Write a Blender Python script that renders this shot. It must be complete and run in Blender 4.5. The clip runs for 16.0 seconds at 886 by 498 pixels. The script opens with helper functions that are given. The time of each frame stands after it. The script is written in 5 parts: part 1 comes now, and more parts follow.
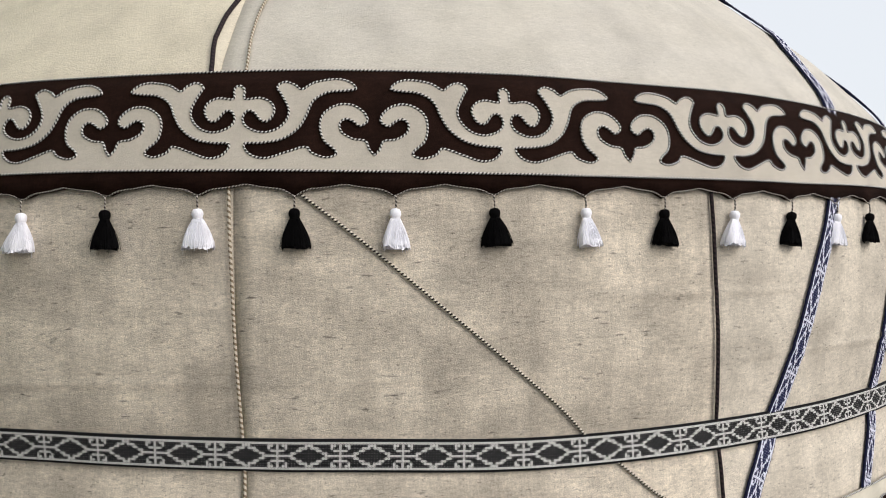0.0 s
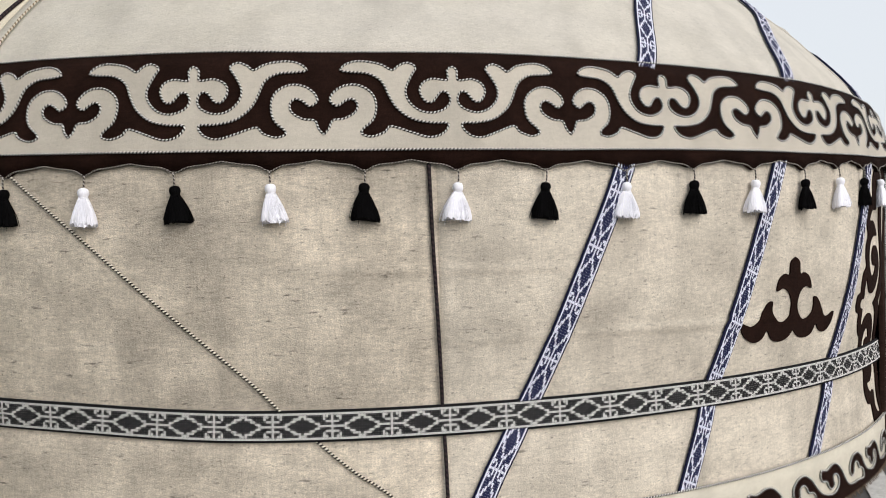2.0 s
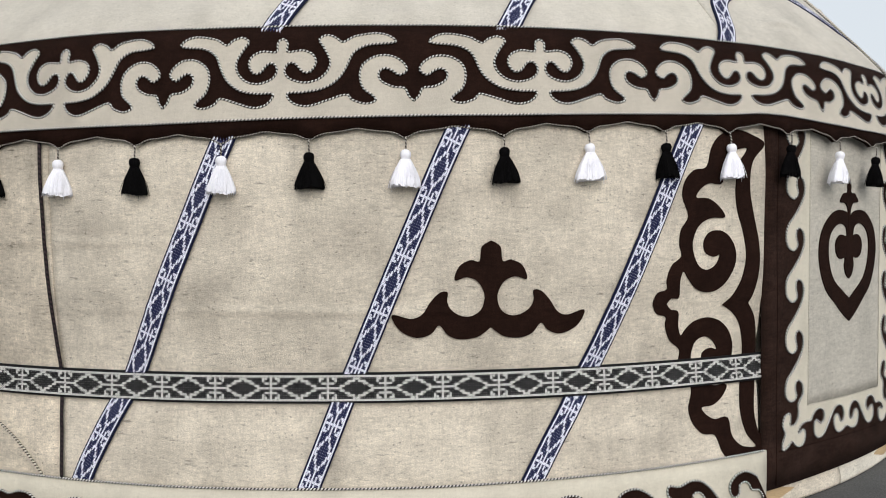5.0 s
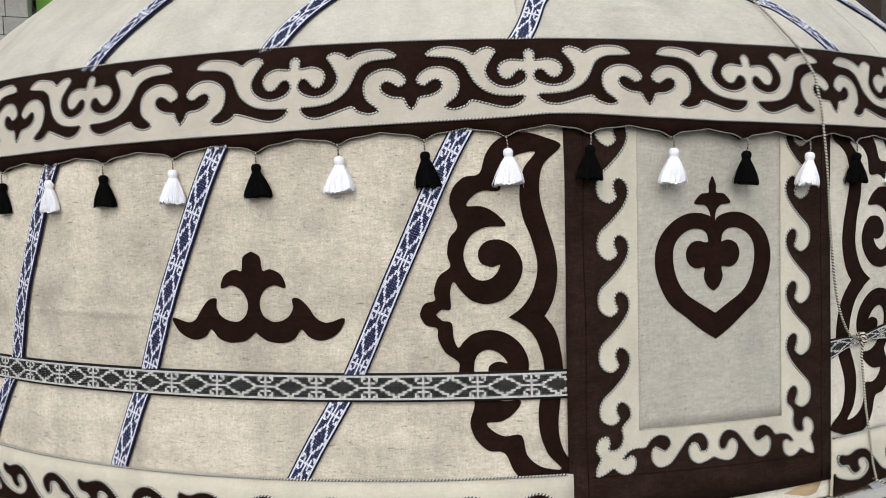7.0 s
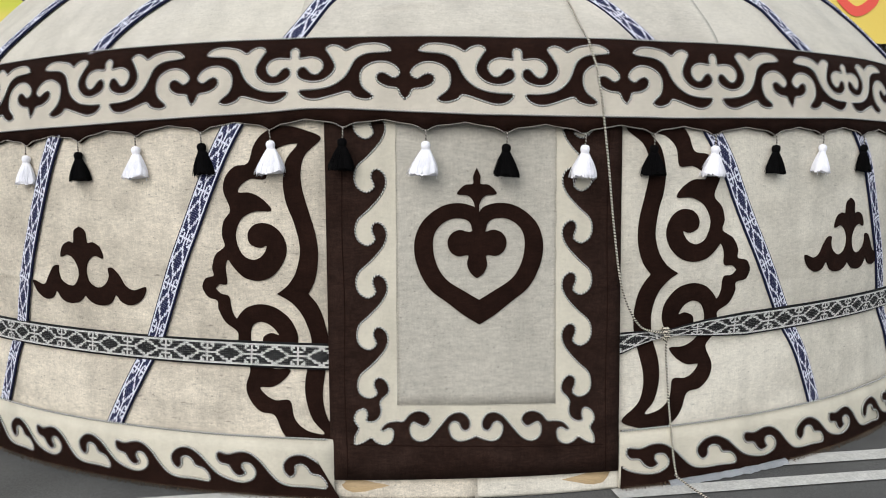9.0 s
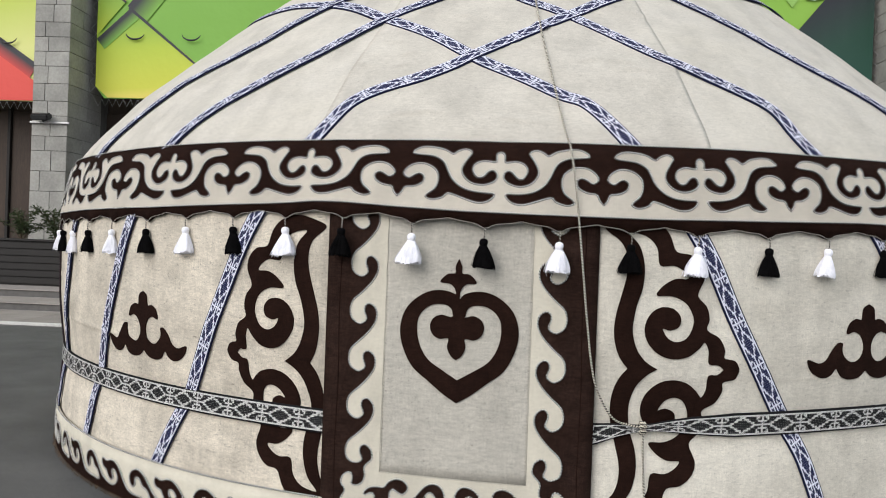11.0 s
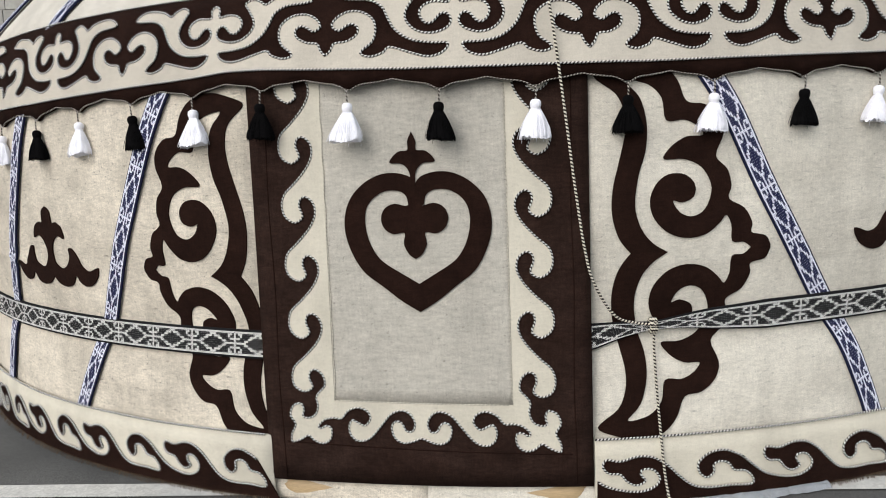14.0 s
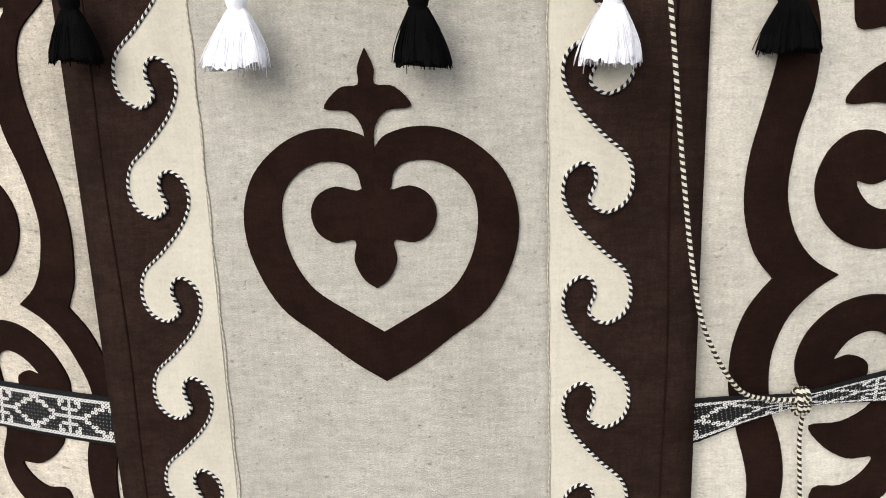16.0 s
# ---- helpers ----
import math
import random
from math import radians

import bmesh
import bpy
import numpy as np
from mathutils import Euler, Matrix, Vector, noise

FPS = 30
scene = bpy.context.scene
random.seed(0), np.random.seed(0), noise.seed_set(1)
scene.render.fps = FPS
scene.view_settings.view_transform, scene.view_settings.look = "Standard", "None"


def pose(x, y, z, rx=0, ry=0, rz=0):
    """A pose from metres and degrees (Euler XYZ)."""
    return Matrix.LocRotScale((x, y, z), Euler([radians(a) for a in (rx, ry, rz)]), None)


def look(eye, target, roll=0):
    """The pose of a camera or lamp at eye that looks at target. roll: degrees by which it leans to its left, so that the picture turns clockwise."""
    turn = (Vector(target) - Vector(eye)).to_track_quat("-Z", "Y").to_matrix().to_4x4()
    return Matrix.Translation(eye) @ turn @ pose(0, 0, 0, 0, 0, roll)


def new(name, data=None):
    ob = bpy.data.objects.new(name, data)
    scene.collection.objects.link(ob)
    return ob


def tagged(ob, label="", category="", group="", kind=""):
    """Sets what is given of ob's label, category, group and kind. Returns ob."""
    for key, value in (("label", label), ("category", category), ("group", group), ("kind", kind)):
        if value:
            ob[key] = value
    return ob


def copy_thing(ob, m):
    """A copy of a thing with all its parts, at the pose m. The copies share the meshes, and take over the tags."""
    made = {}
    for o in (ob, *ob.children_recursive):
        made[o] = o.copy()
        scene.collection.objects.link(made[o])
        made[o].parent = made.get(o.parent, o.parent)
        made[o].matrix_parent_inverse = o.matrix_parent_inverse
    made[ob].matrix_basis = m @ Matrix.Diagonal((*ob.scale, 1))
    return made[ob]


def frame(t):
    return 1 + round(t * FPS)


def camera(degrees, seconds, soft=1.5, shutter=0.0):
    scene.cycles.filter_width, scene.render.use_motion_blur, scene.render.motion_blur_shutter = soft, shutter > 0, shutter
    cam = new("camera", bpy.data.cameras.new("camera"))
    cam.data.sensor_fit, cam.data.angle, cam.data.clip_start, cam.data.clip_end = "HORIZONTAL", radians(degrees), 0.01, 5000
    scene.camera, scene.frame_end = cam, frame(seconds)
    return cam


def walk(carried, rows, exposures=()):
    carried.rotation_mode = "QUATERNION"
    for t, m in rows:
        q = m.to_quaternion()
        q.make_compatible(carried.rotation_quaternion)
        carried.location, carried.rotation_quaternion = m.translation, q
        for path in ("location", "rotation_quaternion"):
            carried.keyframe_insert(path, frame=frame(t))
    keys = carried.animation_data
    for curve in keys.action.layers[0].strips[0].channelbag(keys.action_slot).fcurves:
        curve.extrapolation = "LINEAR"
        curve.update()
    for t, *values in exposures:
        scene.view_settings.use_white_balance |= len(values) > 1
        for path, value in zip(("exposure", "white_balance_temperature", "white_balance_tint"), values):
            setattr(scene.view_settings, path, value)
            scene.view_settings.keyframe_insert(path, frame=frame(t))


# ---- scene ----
cam = camera(58.8, 16.0, soft=1.0)
PATH = [
    (0, 1.646, -6.432, 1.380, 90.87, 1.21, 9.43),
    (0.5, 2.111, -6.288, 1.350, 90.71, 0.81, 14.99),
    (1, 2.597, -6.162, 1.343, 91.19, 1.87, 19.37),
    (1.5, 3.051, -6.017, 1.346, 90.01, 1.62, 23.19),
    (2, 3.486, -5.804, 1.366, 88.92, 1.34, 25.58),
    (2.5, 3.941, -5.606, 1.347, 89.33, 1.46, 30.83),
    (3, 4.305, -5.341, 1.323, 88.68, 1.05, 35.37),
    (3.5, 4.671, -5.035, 1.314, 88.53, 1.34, 39.22),
    (4, 5.061, -4.711, 1.332, 88.65, 0.89, 44.48),
    (4.5, 5.364, -4.296, 1.303, 88.20, 0.53, 48.04),
    (7, 6.685, -2.057, 1.371, 87.20, 1.54, 72.90),
    (7.5, 6.866, -1.611, 1.376, 86.99, 1.43, 76.42),
    (8, 7.043, -1.172, 1.382, 87.51, 1.49, 80.74),
    (8.5, 7.168, -0.764, 1.408, 85.97, 0.98, 83.28),
    (11, 7.561, 0.466, 1.548, 89.71, -2.08, 98.43),
    (11.5, 7.648, 0.403, 1.601, 94.65, -2.93, 97.49),
    (12, 7.698, 0.345, 1.624, 97.66, -3.62, 96.98),
    (12.5, 7.598, 0.351, 1.586, 96.44, -2.34, 97.03),
    (13, 7.383, 0.432, 1.524, 91.39, 0.65, 97.27),
    (13.5, 7.136, 0.539, 1.474, 86.30, 2.69, 97.95),
    (14, 6.777, 0.555, 1.388, 83.28, 2.18, 98.54),
    (14.5, 6.434, 0.537, 1.373, 82.11, 2.25, 99.69),
    (15, 6.045, 0.512, 1.422, 80.33, 2.89, 102.12),
    (15.5, 5.712, 0.410, 1.369, 78.95, 1.52, 101.28),
    (16, 5.391, 0.329, 1.455, 76.55, 2.06, 96.64),
]
walk(cam, [(t, pose(x, y, z, rx, ry, rz)) for t, x, y, z, rx, ry, rz in PATH], [(0, -0.03, 6600, 14), (4.5, -0.19, 6500, 12), (8.5, -0.09, 6400, 11), (12.5, -0.03, 6350, 13), (14, 0.0, 6450, 12), (15, 0.08, 6500, 12), (16, 0.22, 6600, 13)])

# ---- light: a bright overcast sky with a soft high sun ----
SUN_EL, SUN_AZ = 30, -26
world = bpy.data.worlds.new("overcast_sky")
scene.world = world
world.use_nodes = True
wn = world.node_tree.nodes
wl = world.node_tree.links
sky = wn.new("ShaderNodeTexSky")
sky.sky_type, sky.sun_disc = "NISHITA", False
sky.sun_elevation, sky.sun_rotation = radians(SUN_EL), radians(90 - SUN_AZ)
sky.air_density, sky.dust_density = 1.0, 4.0
cloud = wn.new("ShaderNodeMixRGB")
cloud.inputs[0].default_value = 0.82
cloud.inputs[2].default_value = (8.8, 9.5, 9.9, 1)
wl.new(sky.outputs[0], cloud.inputs[1])
wl.new(cloud.outputs[0], wn["Background"].inputs[0])
wn["Background"].inputs[1].default_value = 0.108
sun = new("sun", bpy.data.lights.new("sun", "SUN"))
sun.data.energy, sun.data.angle, sun.data.color = 1.9, radians(50), (1.0, 0.97, 0.92)
sun.matrix_world = look((20 * math.cos(radians(SUN_AZ)) * math.cos(radians(SUN_EL)), 20 * math.sin(radians(SUN_AZ)) * math.cos(radians(SUN_EL)), 20 * math.sin(radians(SUN_EL))), (0, 0, 0))


# ---- materials ----
def mat(name, base, rough=0.9, metal=0.0, vary=0.12, scale=6.0, grain=220.0, gmix=0.1, bump=0.25, bscale=300.0, dist=0.003, sheen=0.0, stretch=(1, 1, 1), tint=None, tmix=0.0, tscale=1.5, piece=0.0, fibre=0.0, fleck=0.0, smudge=0.0):
    """A surface with stains at one scale, grain at another and fine relief."""
    m = bpy.data.materials.new(name)
    m.use_nodes = True
    n, l = m.node_tree.nodes, m.node_tree.links
    b = n["Principled BSDF"]
    b.inputs["Roughness"].default_value, b.inputs["Metallic"].default_value = rough, metal
    b.inputs["Sheen Weight"].default_value = sheen
    b.inputs["Specular IOR Level"].default_value = 0.2 if rough > 0.8 else 0.5
    tc = n.new("ShaderNodeTexCoord")
    mp = n.new("ShaderNodeMapping")
    mp.inputs["Scale"].default_value = stretch
    l.new(tc.outputs["Object"], mp.inputs[0])

    def nz(sc, det=4.0, ro=0.6):
        k = n.new("ShaderNodeTexNoise")
        k.inputs["Scale"].default_value, k.inputs["Detail"].default_value, k.inputs["Roughness"].default_value = sc, det, ro
        l.new(mp.outputs[0], k.inputs["Vector"])
        return k.outputs["Fac"]

    def ramp(x, lo, hi):
        r = n.new("ShaderNodeMapRange")
        r.inputs["From Min"].default_value, r.inputs["From Max"].default_value = 0.3, 0.7
        r.inputs["To Min"].default_value, r.inputs["To Max"].default_value = lo, hi
        l.new(x, r.inputs["Value"])
        return r.outputs[0]

    def mul(a, b2):
        k = n.new("ShaderNodeMath")
        k.operation = "MULTIPLY"
        l.new(a, k.inputs[0])
        l.new(b2, k.inputs[1])
        return k.outputs[0]

    f = mul(ramp(nz(scale), 1 - vary, 1 + vary), ramp(nz(grain, 2.0), 1 - gmix, 1 + gmix))
    def aniso(sc, lo, hi, a, b, det=3.0):
        q = n.new("ShaderNodeMapping")
        q.inputs["Scale"].default_value = sc
        l.new(tc.outputs["Object"], q.inputs[0])
        k = n.new("ShaderNodeTexNoise")
        k.inputs["Scale"].default_value, k.inputs["Detail"].default_value = 1.0, det
        l.new(q.outputs[0], k.inputs["Vector"])
        r = n.new("ShaderNodeMapRange")
        r.inputs["From Min"].default_value, r.inputs["From Max"].default_value = a, b
        r.inputs["To Min"].default_value, r.inputs["To Max"].default_value = lo, hi
        l.new(k.outputs["Fac"], r.inputs["Value"])
        return r.outputs[0]

    if fibre:
        f = mul(f, aniso((30, 30, 110), 1 - 0.8 * fibre, 1 + 0.8 * fibre, 0.3, 0.7, 5.0))
        f = mul(f, aniso((130, 130, 25), 1 - 0.5 * fibre, 1 + 0.5 * fibre, 0.3, 0.7))
    if fleck:
        f = mul(f, aniso((60, 60, 95), 1.0, 1 - fleck, 0.66, 0.74, 2.0))
        f = mul(f, aniso((44, 44, 60), 1.0, 1 - 0.7 * fleck, 0.70, 0.75, 2.0))
        f = mul(f, aniso((4.5, 4.5, 1.4), 1.05, 0.88, 0.45, 0.72, 6.0))
    if smudge:
        f = mul(f, aniso((2.0, 2.0, 4.5), 1 + 0.4 * smudge, 1 - 0.75 * smudge, 0.40, 0.68, 10.0))
        f = mul(f, aniso((9, 9, 1.2), 1 + 0.3 * smudge, 1 - 0.5 * smudge, 0.4, 0.7, 5.0))
        f = mul(f, aniso((16, 16, 70), 1.0, 1 - 2.6 * smudge, 0.64, 0.75, 6.0))
    if piece:
        oi = n.new("ShaderNodeObjectInfo")
        r = n.new("ShaderNodeMapRange")
        r.inputs["To Min"].default_value, r.inputs["To Max"].default_value = 1 - piece, 1 + piece
        l.new(oi.outputs["Random"], r.inputs["Value"])
        f = mul(f, r.outputs[0])
    col = n.new("ShaderNodeRGB")
    col.outputs[0].default_value = (*base, 1)
    src = col.outputs[0]
    if tint:
        mx = n.new("ShaderNodeMixRGB")
        mx.inputs[2].default_value = (*tint, 1)
        l.new(src, mx.inputs[1])
        l.new(ramp(nz(tscale, 5.0), 0.0, tmix), mx.inputs[0])
        src = mx.outputs[0]
    vm = n.new("ShaderNodeVectorMath")
    vm.operation = "SCALE"
    l.new(src, vm.inputs[0])
    l.new(f, vm.inputs["Scale"])
    l.new(vm.outputs[0], b.inputs["Base Color"])
    if bump:
        bp = n.new("ShaderNodeBump")
        bp.inputs["Strength"].default_value, bp.inputs["Distance"].default_value = bump, dist
        l.new(nz(bscale, 3.0), bp.inputs["Height"])
        l.new(bp.outputs[0], b.inputs["Normal"])
    m.diffuse_color = (*base, 1)
    return m


FELT = mat("grey_cream_felt", (0.68, 0.603, 0.492), vary=0.10, scale=5, grain=160, gmix=0.2, bump=0.7, bscale=170, dist=0.004, tint=(0.47, 0.42, 0.345), tmix=0.9, tscale=2.2, stretch=(1, 1, 2.2), fibre=0.20, fleck=0.45, smudge=0.26)
FELT_MID = mat("light_cream_felt", (0.70, 0.635, 0.53), vary=0.08, scale=5, grain=160, gmix=0.18, bump=0.7, bscale=170, dist=0.004, tint=(0.53, 0.475, 0.395), tmix=0.8, tscale=2.2, stretch=(1, 1, 2.2), fibre=0.16, fleck=0.45, smudge=0.18)
FELT_CLEAN = mat("clean_pale_felt", (0.70, 0.66, 0.575), vary=0.06, scale=5, grain=160, gmix=0.12, bump=0.7, bscale=170, dist=0.004, tint=(0.60, 0.56, 0.48), tmix=0.7, tscale=2.0, stretch=(1, 1, 2.2), fibre=0.11, fleck=0.25, smudge=0.10)
FELT_ROOF = mat("pale_roof_felt", (0.56, 0.525, 0.455), vary=0.05, scale=4, grain=140, gmix=0.07, bump=0.6, bscale=110, dist=0.004, tint=(0.55, 0.52, 0.47), tmix=0.6, tscale=1.8, stretch=(1, 1, 2.5), fibre=0.07, fleck=0.18)
FELT_ROOF_GREY = mat("greyer_roof_felt", (0.55, 0.515, 0.45), vary=0.06, scale=4, grain=140, gmix=0.09, bump=0.6, bscale=110, dist=0.004, tint=(0.50, 0.47, 0.42), tmix=0.6, tscale=2.4, stretch=(1, 1, 2.5), fibre=0.09, fleck=0.22, smudge=0.06)
FELT_WARM = mat("warm_cream_felt", (0.68, 0.62, 0.49), vary=0.05, scale=3, grain=150, gmix=0.07, bump=0.6, bscale=120, dist=0.004, tint=(0.55, 0.50, 0.40), tmix=0.6, tscale=2.0, fibre=0.07, fleck=0.2)
FELT_DOOR = mat("grey_door_felt", (0.52, 0.49, 0.43), vary=0.06, scale=9, grain=240, gmix=0.2, bump=0.6, bscale=220, dist=0.004, stretch=(1, 1, 3), tint=(0.44, 0.42, 0.37), tmix=0.6, tscale=5, fibre=0.14, fleck=0.35)
CREAM = mat("cream_applique_felt", (0.53, 0.487, 0.415), vary=0.05, scale=7, grain=200, gmix=0.05, bump=0.35, bscale=200, dist=0.003, fibre=0.05, fleck=0.12)
CREAM_LIGHT = mat("pale_cream_felt", (0.61, 0.57, 0.475), vary=0.05, scale=7, grain=200, gmix=0.05, bump=0.35, bscale=200, dist=0.003, fibre=0.05, fleck=0.12)
BROWN = mat("dark_brown_felt", (0.0150, 0.0070, 0.0050), vary=0.25, scale=9, grain=260, gmix=0.25, bump=0.5, bscale=260, dist=0.003, tint=(0.019, 0.0088, 0.0062), tmix=0.8, tscale=6, fibre=0.2)
BROWN_DOOR = mat("dusty_dark_brown_felt", (0.022, 0.0115, 0.0085), vary=0.25, scale=7, grain=260, gmix=0.3, bump=0.6, bscale=220, dist=0.003, tint=(0.032, 0.0185, 0.0145), tmix=0.9, tscale=5, stretch=(1, 1, 1.6), fibre=0.25)
BROWN_DOOR.node_tree.nodes["Principled BSDF"].inputs["Specular IOR Level"].default_value = 0.06
BROWN.node_tree.nodes["Principled BSDF"].inputs["Specular IOR Level"].default_value = 0.06
FRINGE = mat("frayed_brown_thread", (0.15, 0.105, 0.07), vary=0.3, grain=200, gmix=0.2)
W_BLACK = mat("black_woven_thread", (0.008, 0.008, 0.009), vary=0.2, grain=400, gmix=0.2, bump=0.6, bscale=500, dist=0.002)
W_NAVY = mat("navy_woven_thread", (0.009, 0.011, 0.036), vary=0.2, grain=400, gmix=0.2, bump=0.6, bscale=500, dist=0.002)
ASPHALT = mat("grey_asphalt", (0.115, 0.114, 0.112), rough=0.85, vary=0.18, scale=1.3, grain=160, gmix=0.3, bump=0.5, bscale=220, dist=0.004, tint=(0.09, 0.088, 0.085), tmix=0.7, tscale=0.6)
PAINT = mat("worn_white_road_paint", (0.58, 0.57, 0.54), rough=0.8, vary=0.12, scale=14, grain=90, gmix=0.15, bump=0.4, bscale=160)
STONE = mat("grey_stone_cladding", (0.35, 0.34, 0.31), rough=0.8, vary=0.16, scale=1.2, grain=14, gmix=0.1, bump=0.3, bscale=40, piece=0.14, tint=(0.22, 0.215, 0.20), tmix=0.6, tscale=1.0)
JOINT = mat("dark_stone_joint", (0.13, 0.125, 0.12), vary=0.15)
STEP = mat("pinkish_grey_paving", (0.30, 0.27, 0.25), rough=0.85, vary=0.12, scale=1.5, grain=40, gmix=0.12, bump=0.3, bscale=60, piece=0.08)
DARKWOOD = mat("dark_brown_board", (0.05, 0.032, 0.022), rough=0.7, vary=0.2, scale=2, grain=30, gmix=0.15, stretch=(1, 1, 0.2), bump=0.2, bscale=20)
BLACKWOOD = mat("black_stained_slat", (0.012, 0.010, 0.009), rough=0.7, vary=0.25, scale=5, grain=60, gmix=0.2)
PALEWOOD = mat("pale_pine_threshold", (0.50, 0.36, 0.20), rough=0.6, vary=0.12, scale=3, grain=40, gmix=0.12, stretch=(8, 0.6, 8), bump=0.2, bscale=30)
METAL = mat("dark_lamp_metal", (0.05, 0.05, 0.052), rough=0.5, metal=0.6, bump=0.1)
STEEL = mat("galvanised_bracket", (0.45, 0.45, 0.45), rough=0.45, metal=0.8, bump=0.1)


def cord_mat(name, dark, light, pitch, share=0.5):
    """A two-ply twisted cord: the plies wind round it."""
    m = mat(name, light, vary=0.08, grain=500, gmix=0.1, bump=0.5, bscale=600, dist=0.001)
    n, l = m.node_tree.nodes, m.node_tree.links
    uv = n.new("ShaderNodeUVMap")
    sx = n.new("ShaderNodeSeparateXYZ")
    l.new(uv.outputs[0], sx.inputs[0])
    d = n.new("ShaderNodeMath")
    d.operation, d.inputs[1].default_value = "DIVIDE", pitch
    l.new(sx.outputs[0], d.inputs[0])
    a = n.new("ShaderNodeMath")
    a.operation = "ADD"
    l.new(d.outputs[0], a.inputs[0])
    l.new(sx.outputs[1], a.inputs[1])
    fr = n.new("ShaderNodeMath")
    fr.operation = "FRACT"
    l.new(a.outputs[0], fr.inputs[0])
    gt = n.new("ShaderNodeMath")
    gt.operation, gt.inputs[1].default_value = "LESS_THAN", share
    l.new(fr.outputs[0], gt.inputs[0])
    mx = n.new("ShaderNodeMixRGB")
    mx.inputs[1].default_value, mx.inputs[2].default_value = (*light, 1), (*dark, 1)
    l.new(gt.outputs[0], mx.inputs[0])
    l.new(mx.outputs[0], n["Principled BSDF"].inputs["Base Color"])
    return m


CORD = cord_mat("black_white_twisted_cord", (0.02, 0.017, 0.016), (0.70, 0.69, 0.66), 0.014)
EDGE_CORD = cord_mat("brown_cream_edging_cord", (0.03, 0.022, 0.018), (0.42, 0.39, 0.35), 0.012, 0.55)
ROPE = cord_mat("black_cream_twisted_rope", (0.03, 0.024, 0.020), (0.72, 0.67, 0.56), 0.014, 0.5)
SEAM_ROPE = cord_mat("brown_cream_seam_rope", (0.20, 0.15, 0.10), (0.60, 0.54, 0.44), 0.02, 0.45)
BLACK_CORD = cord_mat("black_seam_cord", (0.012, 0.010, 0.012), (0.045, 0.03, 0.032), 0.02)


# ---- helpers of the place ----
def part(name, bm, material, parent, label="", smooth=False, kind=""):
    me = bpy.data.meshes.new(name)
    bm.to_mesh(me)
    bm.free()
    for m in material if isinstance(material, (list, tuple)) else [material]:
        me.materials.append(m)
    if smooth:
        me.shade_smooth()
    ob = new(name, me)
    ob.parent = parent
    if label:
        tagged(ob, label)
    if kind:
        tagged(ob, kind=kind)
    return ob


def thing(name, label, category, group="", kind="", at=None):
    ob = new(name)
    ob.empty_display_size = 0.2
    if at:
        ob.location = at
    return tagged(ob, label, category, group, kind)


def box(bm, lo, hi, m=None, index=0):
    vs = [bm.verts.new((x, y, z)) for x in (lo[0], hi[0]) for y in (lo[1], hi[1]) for z in (lo[2], hi[2])]
    if m:
        for v in vs:
            v.co = m @ v.co
    for f in ((0, 1, 3, 2), (4, 6, 7, 5), (0, 4, 5, 1), (2, 3, 7, 6), (0, 2, 6, 4), (1, 5, 7, 3)):
        bm.faces.new([vs[i] for i in f]).material_index = index
    return vs


def bevelled(lo, hi, width=0.01, m=None, segments=2):
    bm = bmesh.new()
    box(bm, lo, hi, m)
    bmesh.ops.recalc_face_normals(bm, faces=bm.faces)
    bmesh.ops.bevel(bm, geom=bm.edges[:], offset=width, segments=segments, affect="EDGES")
    return bm


R = 3.84
PROFILE = [(3.84, -0.02), (3.845, 0.27), (3.835, 0.55), (3.812, 0.68), (3.838, 0.85), (3.860, 1.05), (3.870, 1.5), (3.860, 1.68), (3.828, 1.85), (3.795, 2.0), (3.765, 2.08), (3.69, 2.18), (3.56, 2.33), (3.38, 2.53), (2.71, 3.13), (2.12, 3.61), (1.52, 4.13), (1.20, 4.45), (0.90, 4.65), (0.60, 4.77), (0.31, 4.84), (0.0, 4.855)]
PZ = np.array([p[1] for p in PROFILE])
PRr = np.array([p[0] for p in PROFILE])


DOORWAY, SMOOTH = [False], [False]
CREASES = [(-11.8, -9.7, 2.541, 2.524), (-8.0, -6.3, 2.509, 2.520), (-8.0, -5.8, 2.594, 2.601), (9.2, 13.4, 3.171, 3.137), (9.6, 11.3, 3.053, 3.011), (15.0, 19.8, 2.999, 2.908), (8.5, 11.4, 2.540, 2.597), (11.5, 15.6, 2.577, 2.535), (12.1, 16.2, 2.495, 2.526), (-7.5, -1.5, 2.187, 2.215), (1.8, 6.6, 2.184, 2.162), (-10.5, -7.8, 2.71, 2.70), (2.5, 4.8, 2.66, 2.65), (-4.5, -1.8, 2.90, 2.91), (4.8, 7.6, 2.80, 2.79)]


def crease(th, z):
    """Slack folds of the roof felt over the doorway."""
    d = 0.0
    for a, b, z0, z1 in CREASES:
        f = (th - a) / (b - a)
        if 0 < f < 1:
            k = (z - z0 - (z1 - z0) * f - 0.008 * math.sin(5 * f + a)) / 0.014
            if abs(k) < 3:
                d += 0.010 * math.sin(math.pi * f) * (math.exp(-k * k) - 0.6 * math.exp(-(k + 1.3) ** 2))
    return d



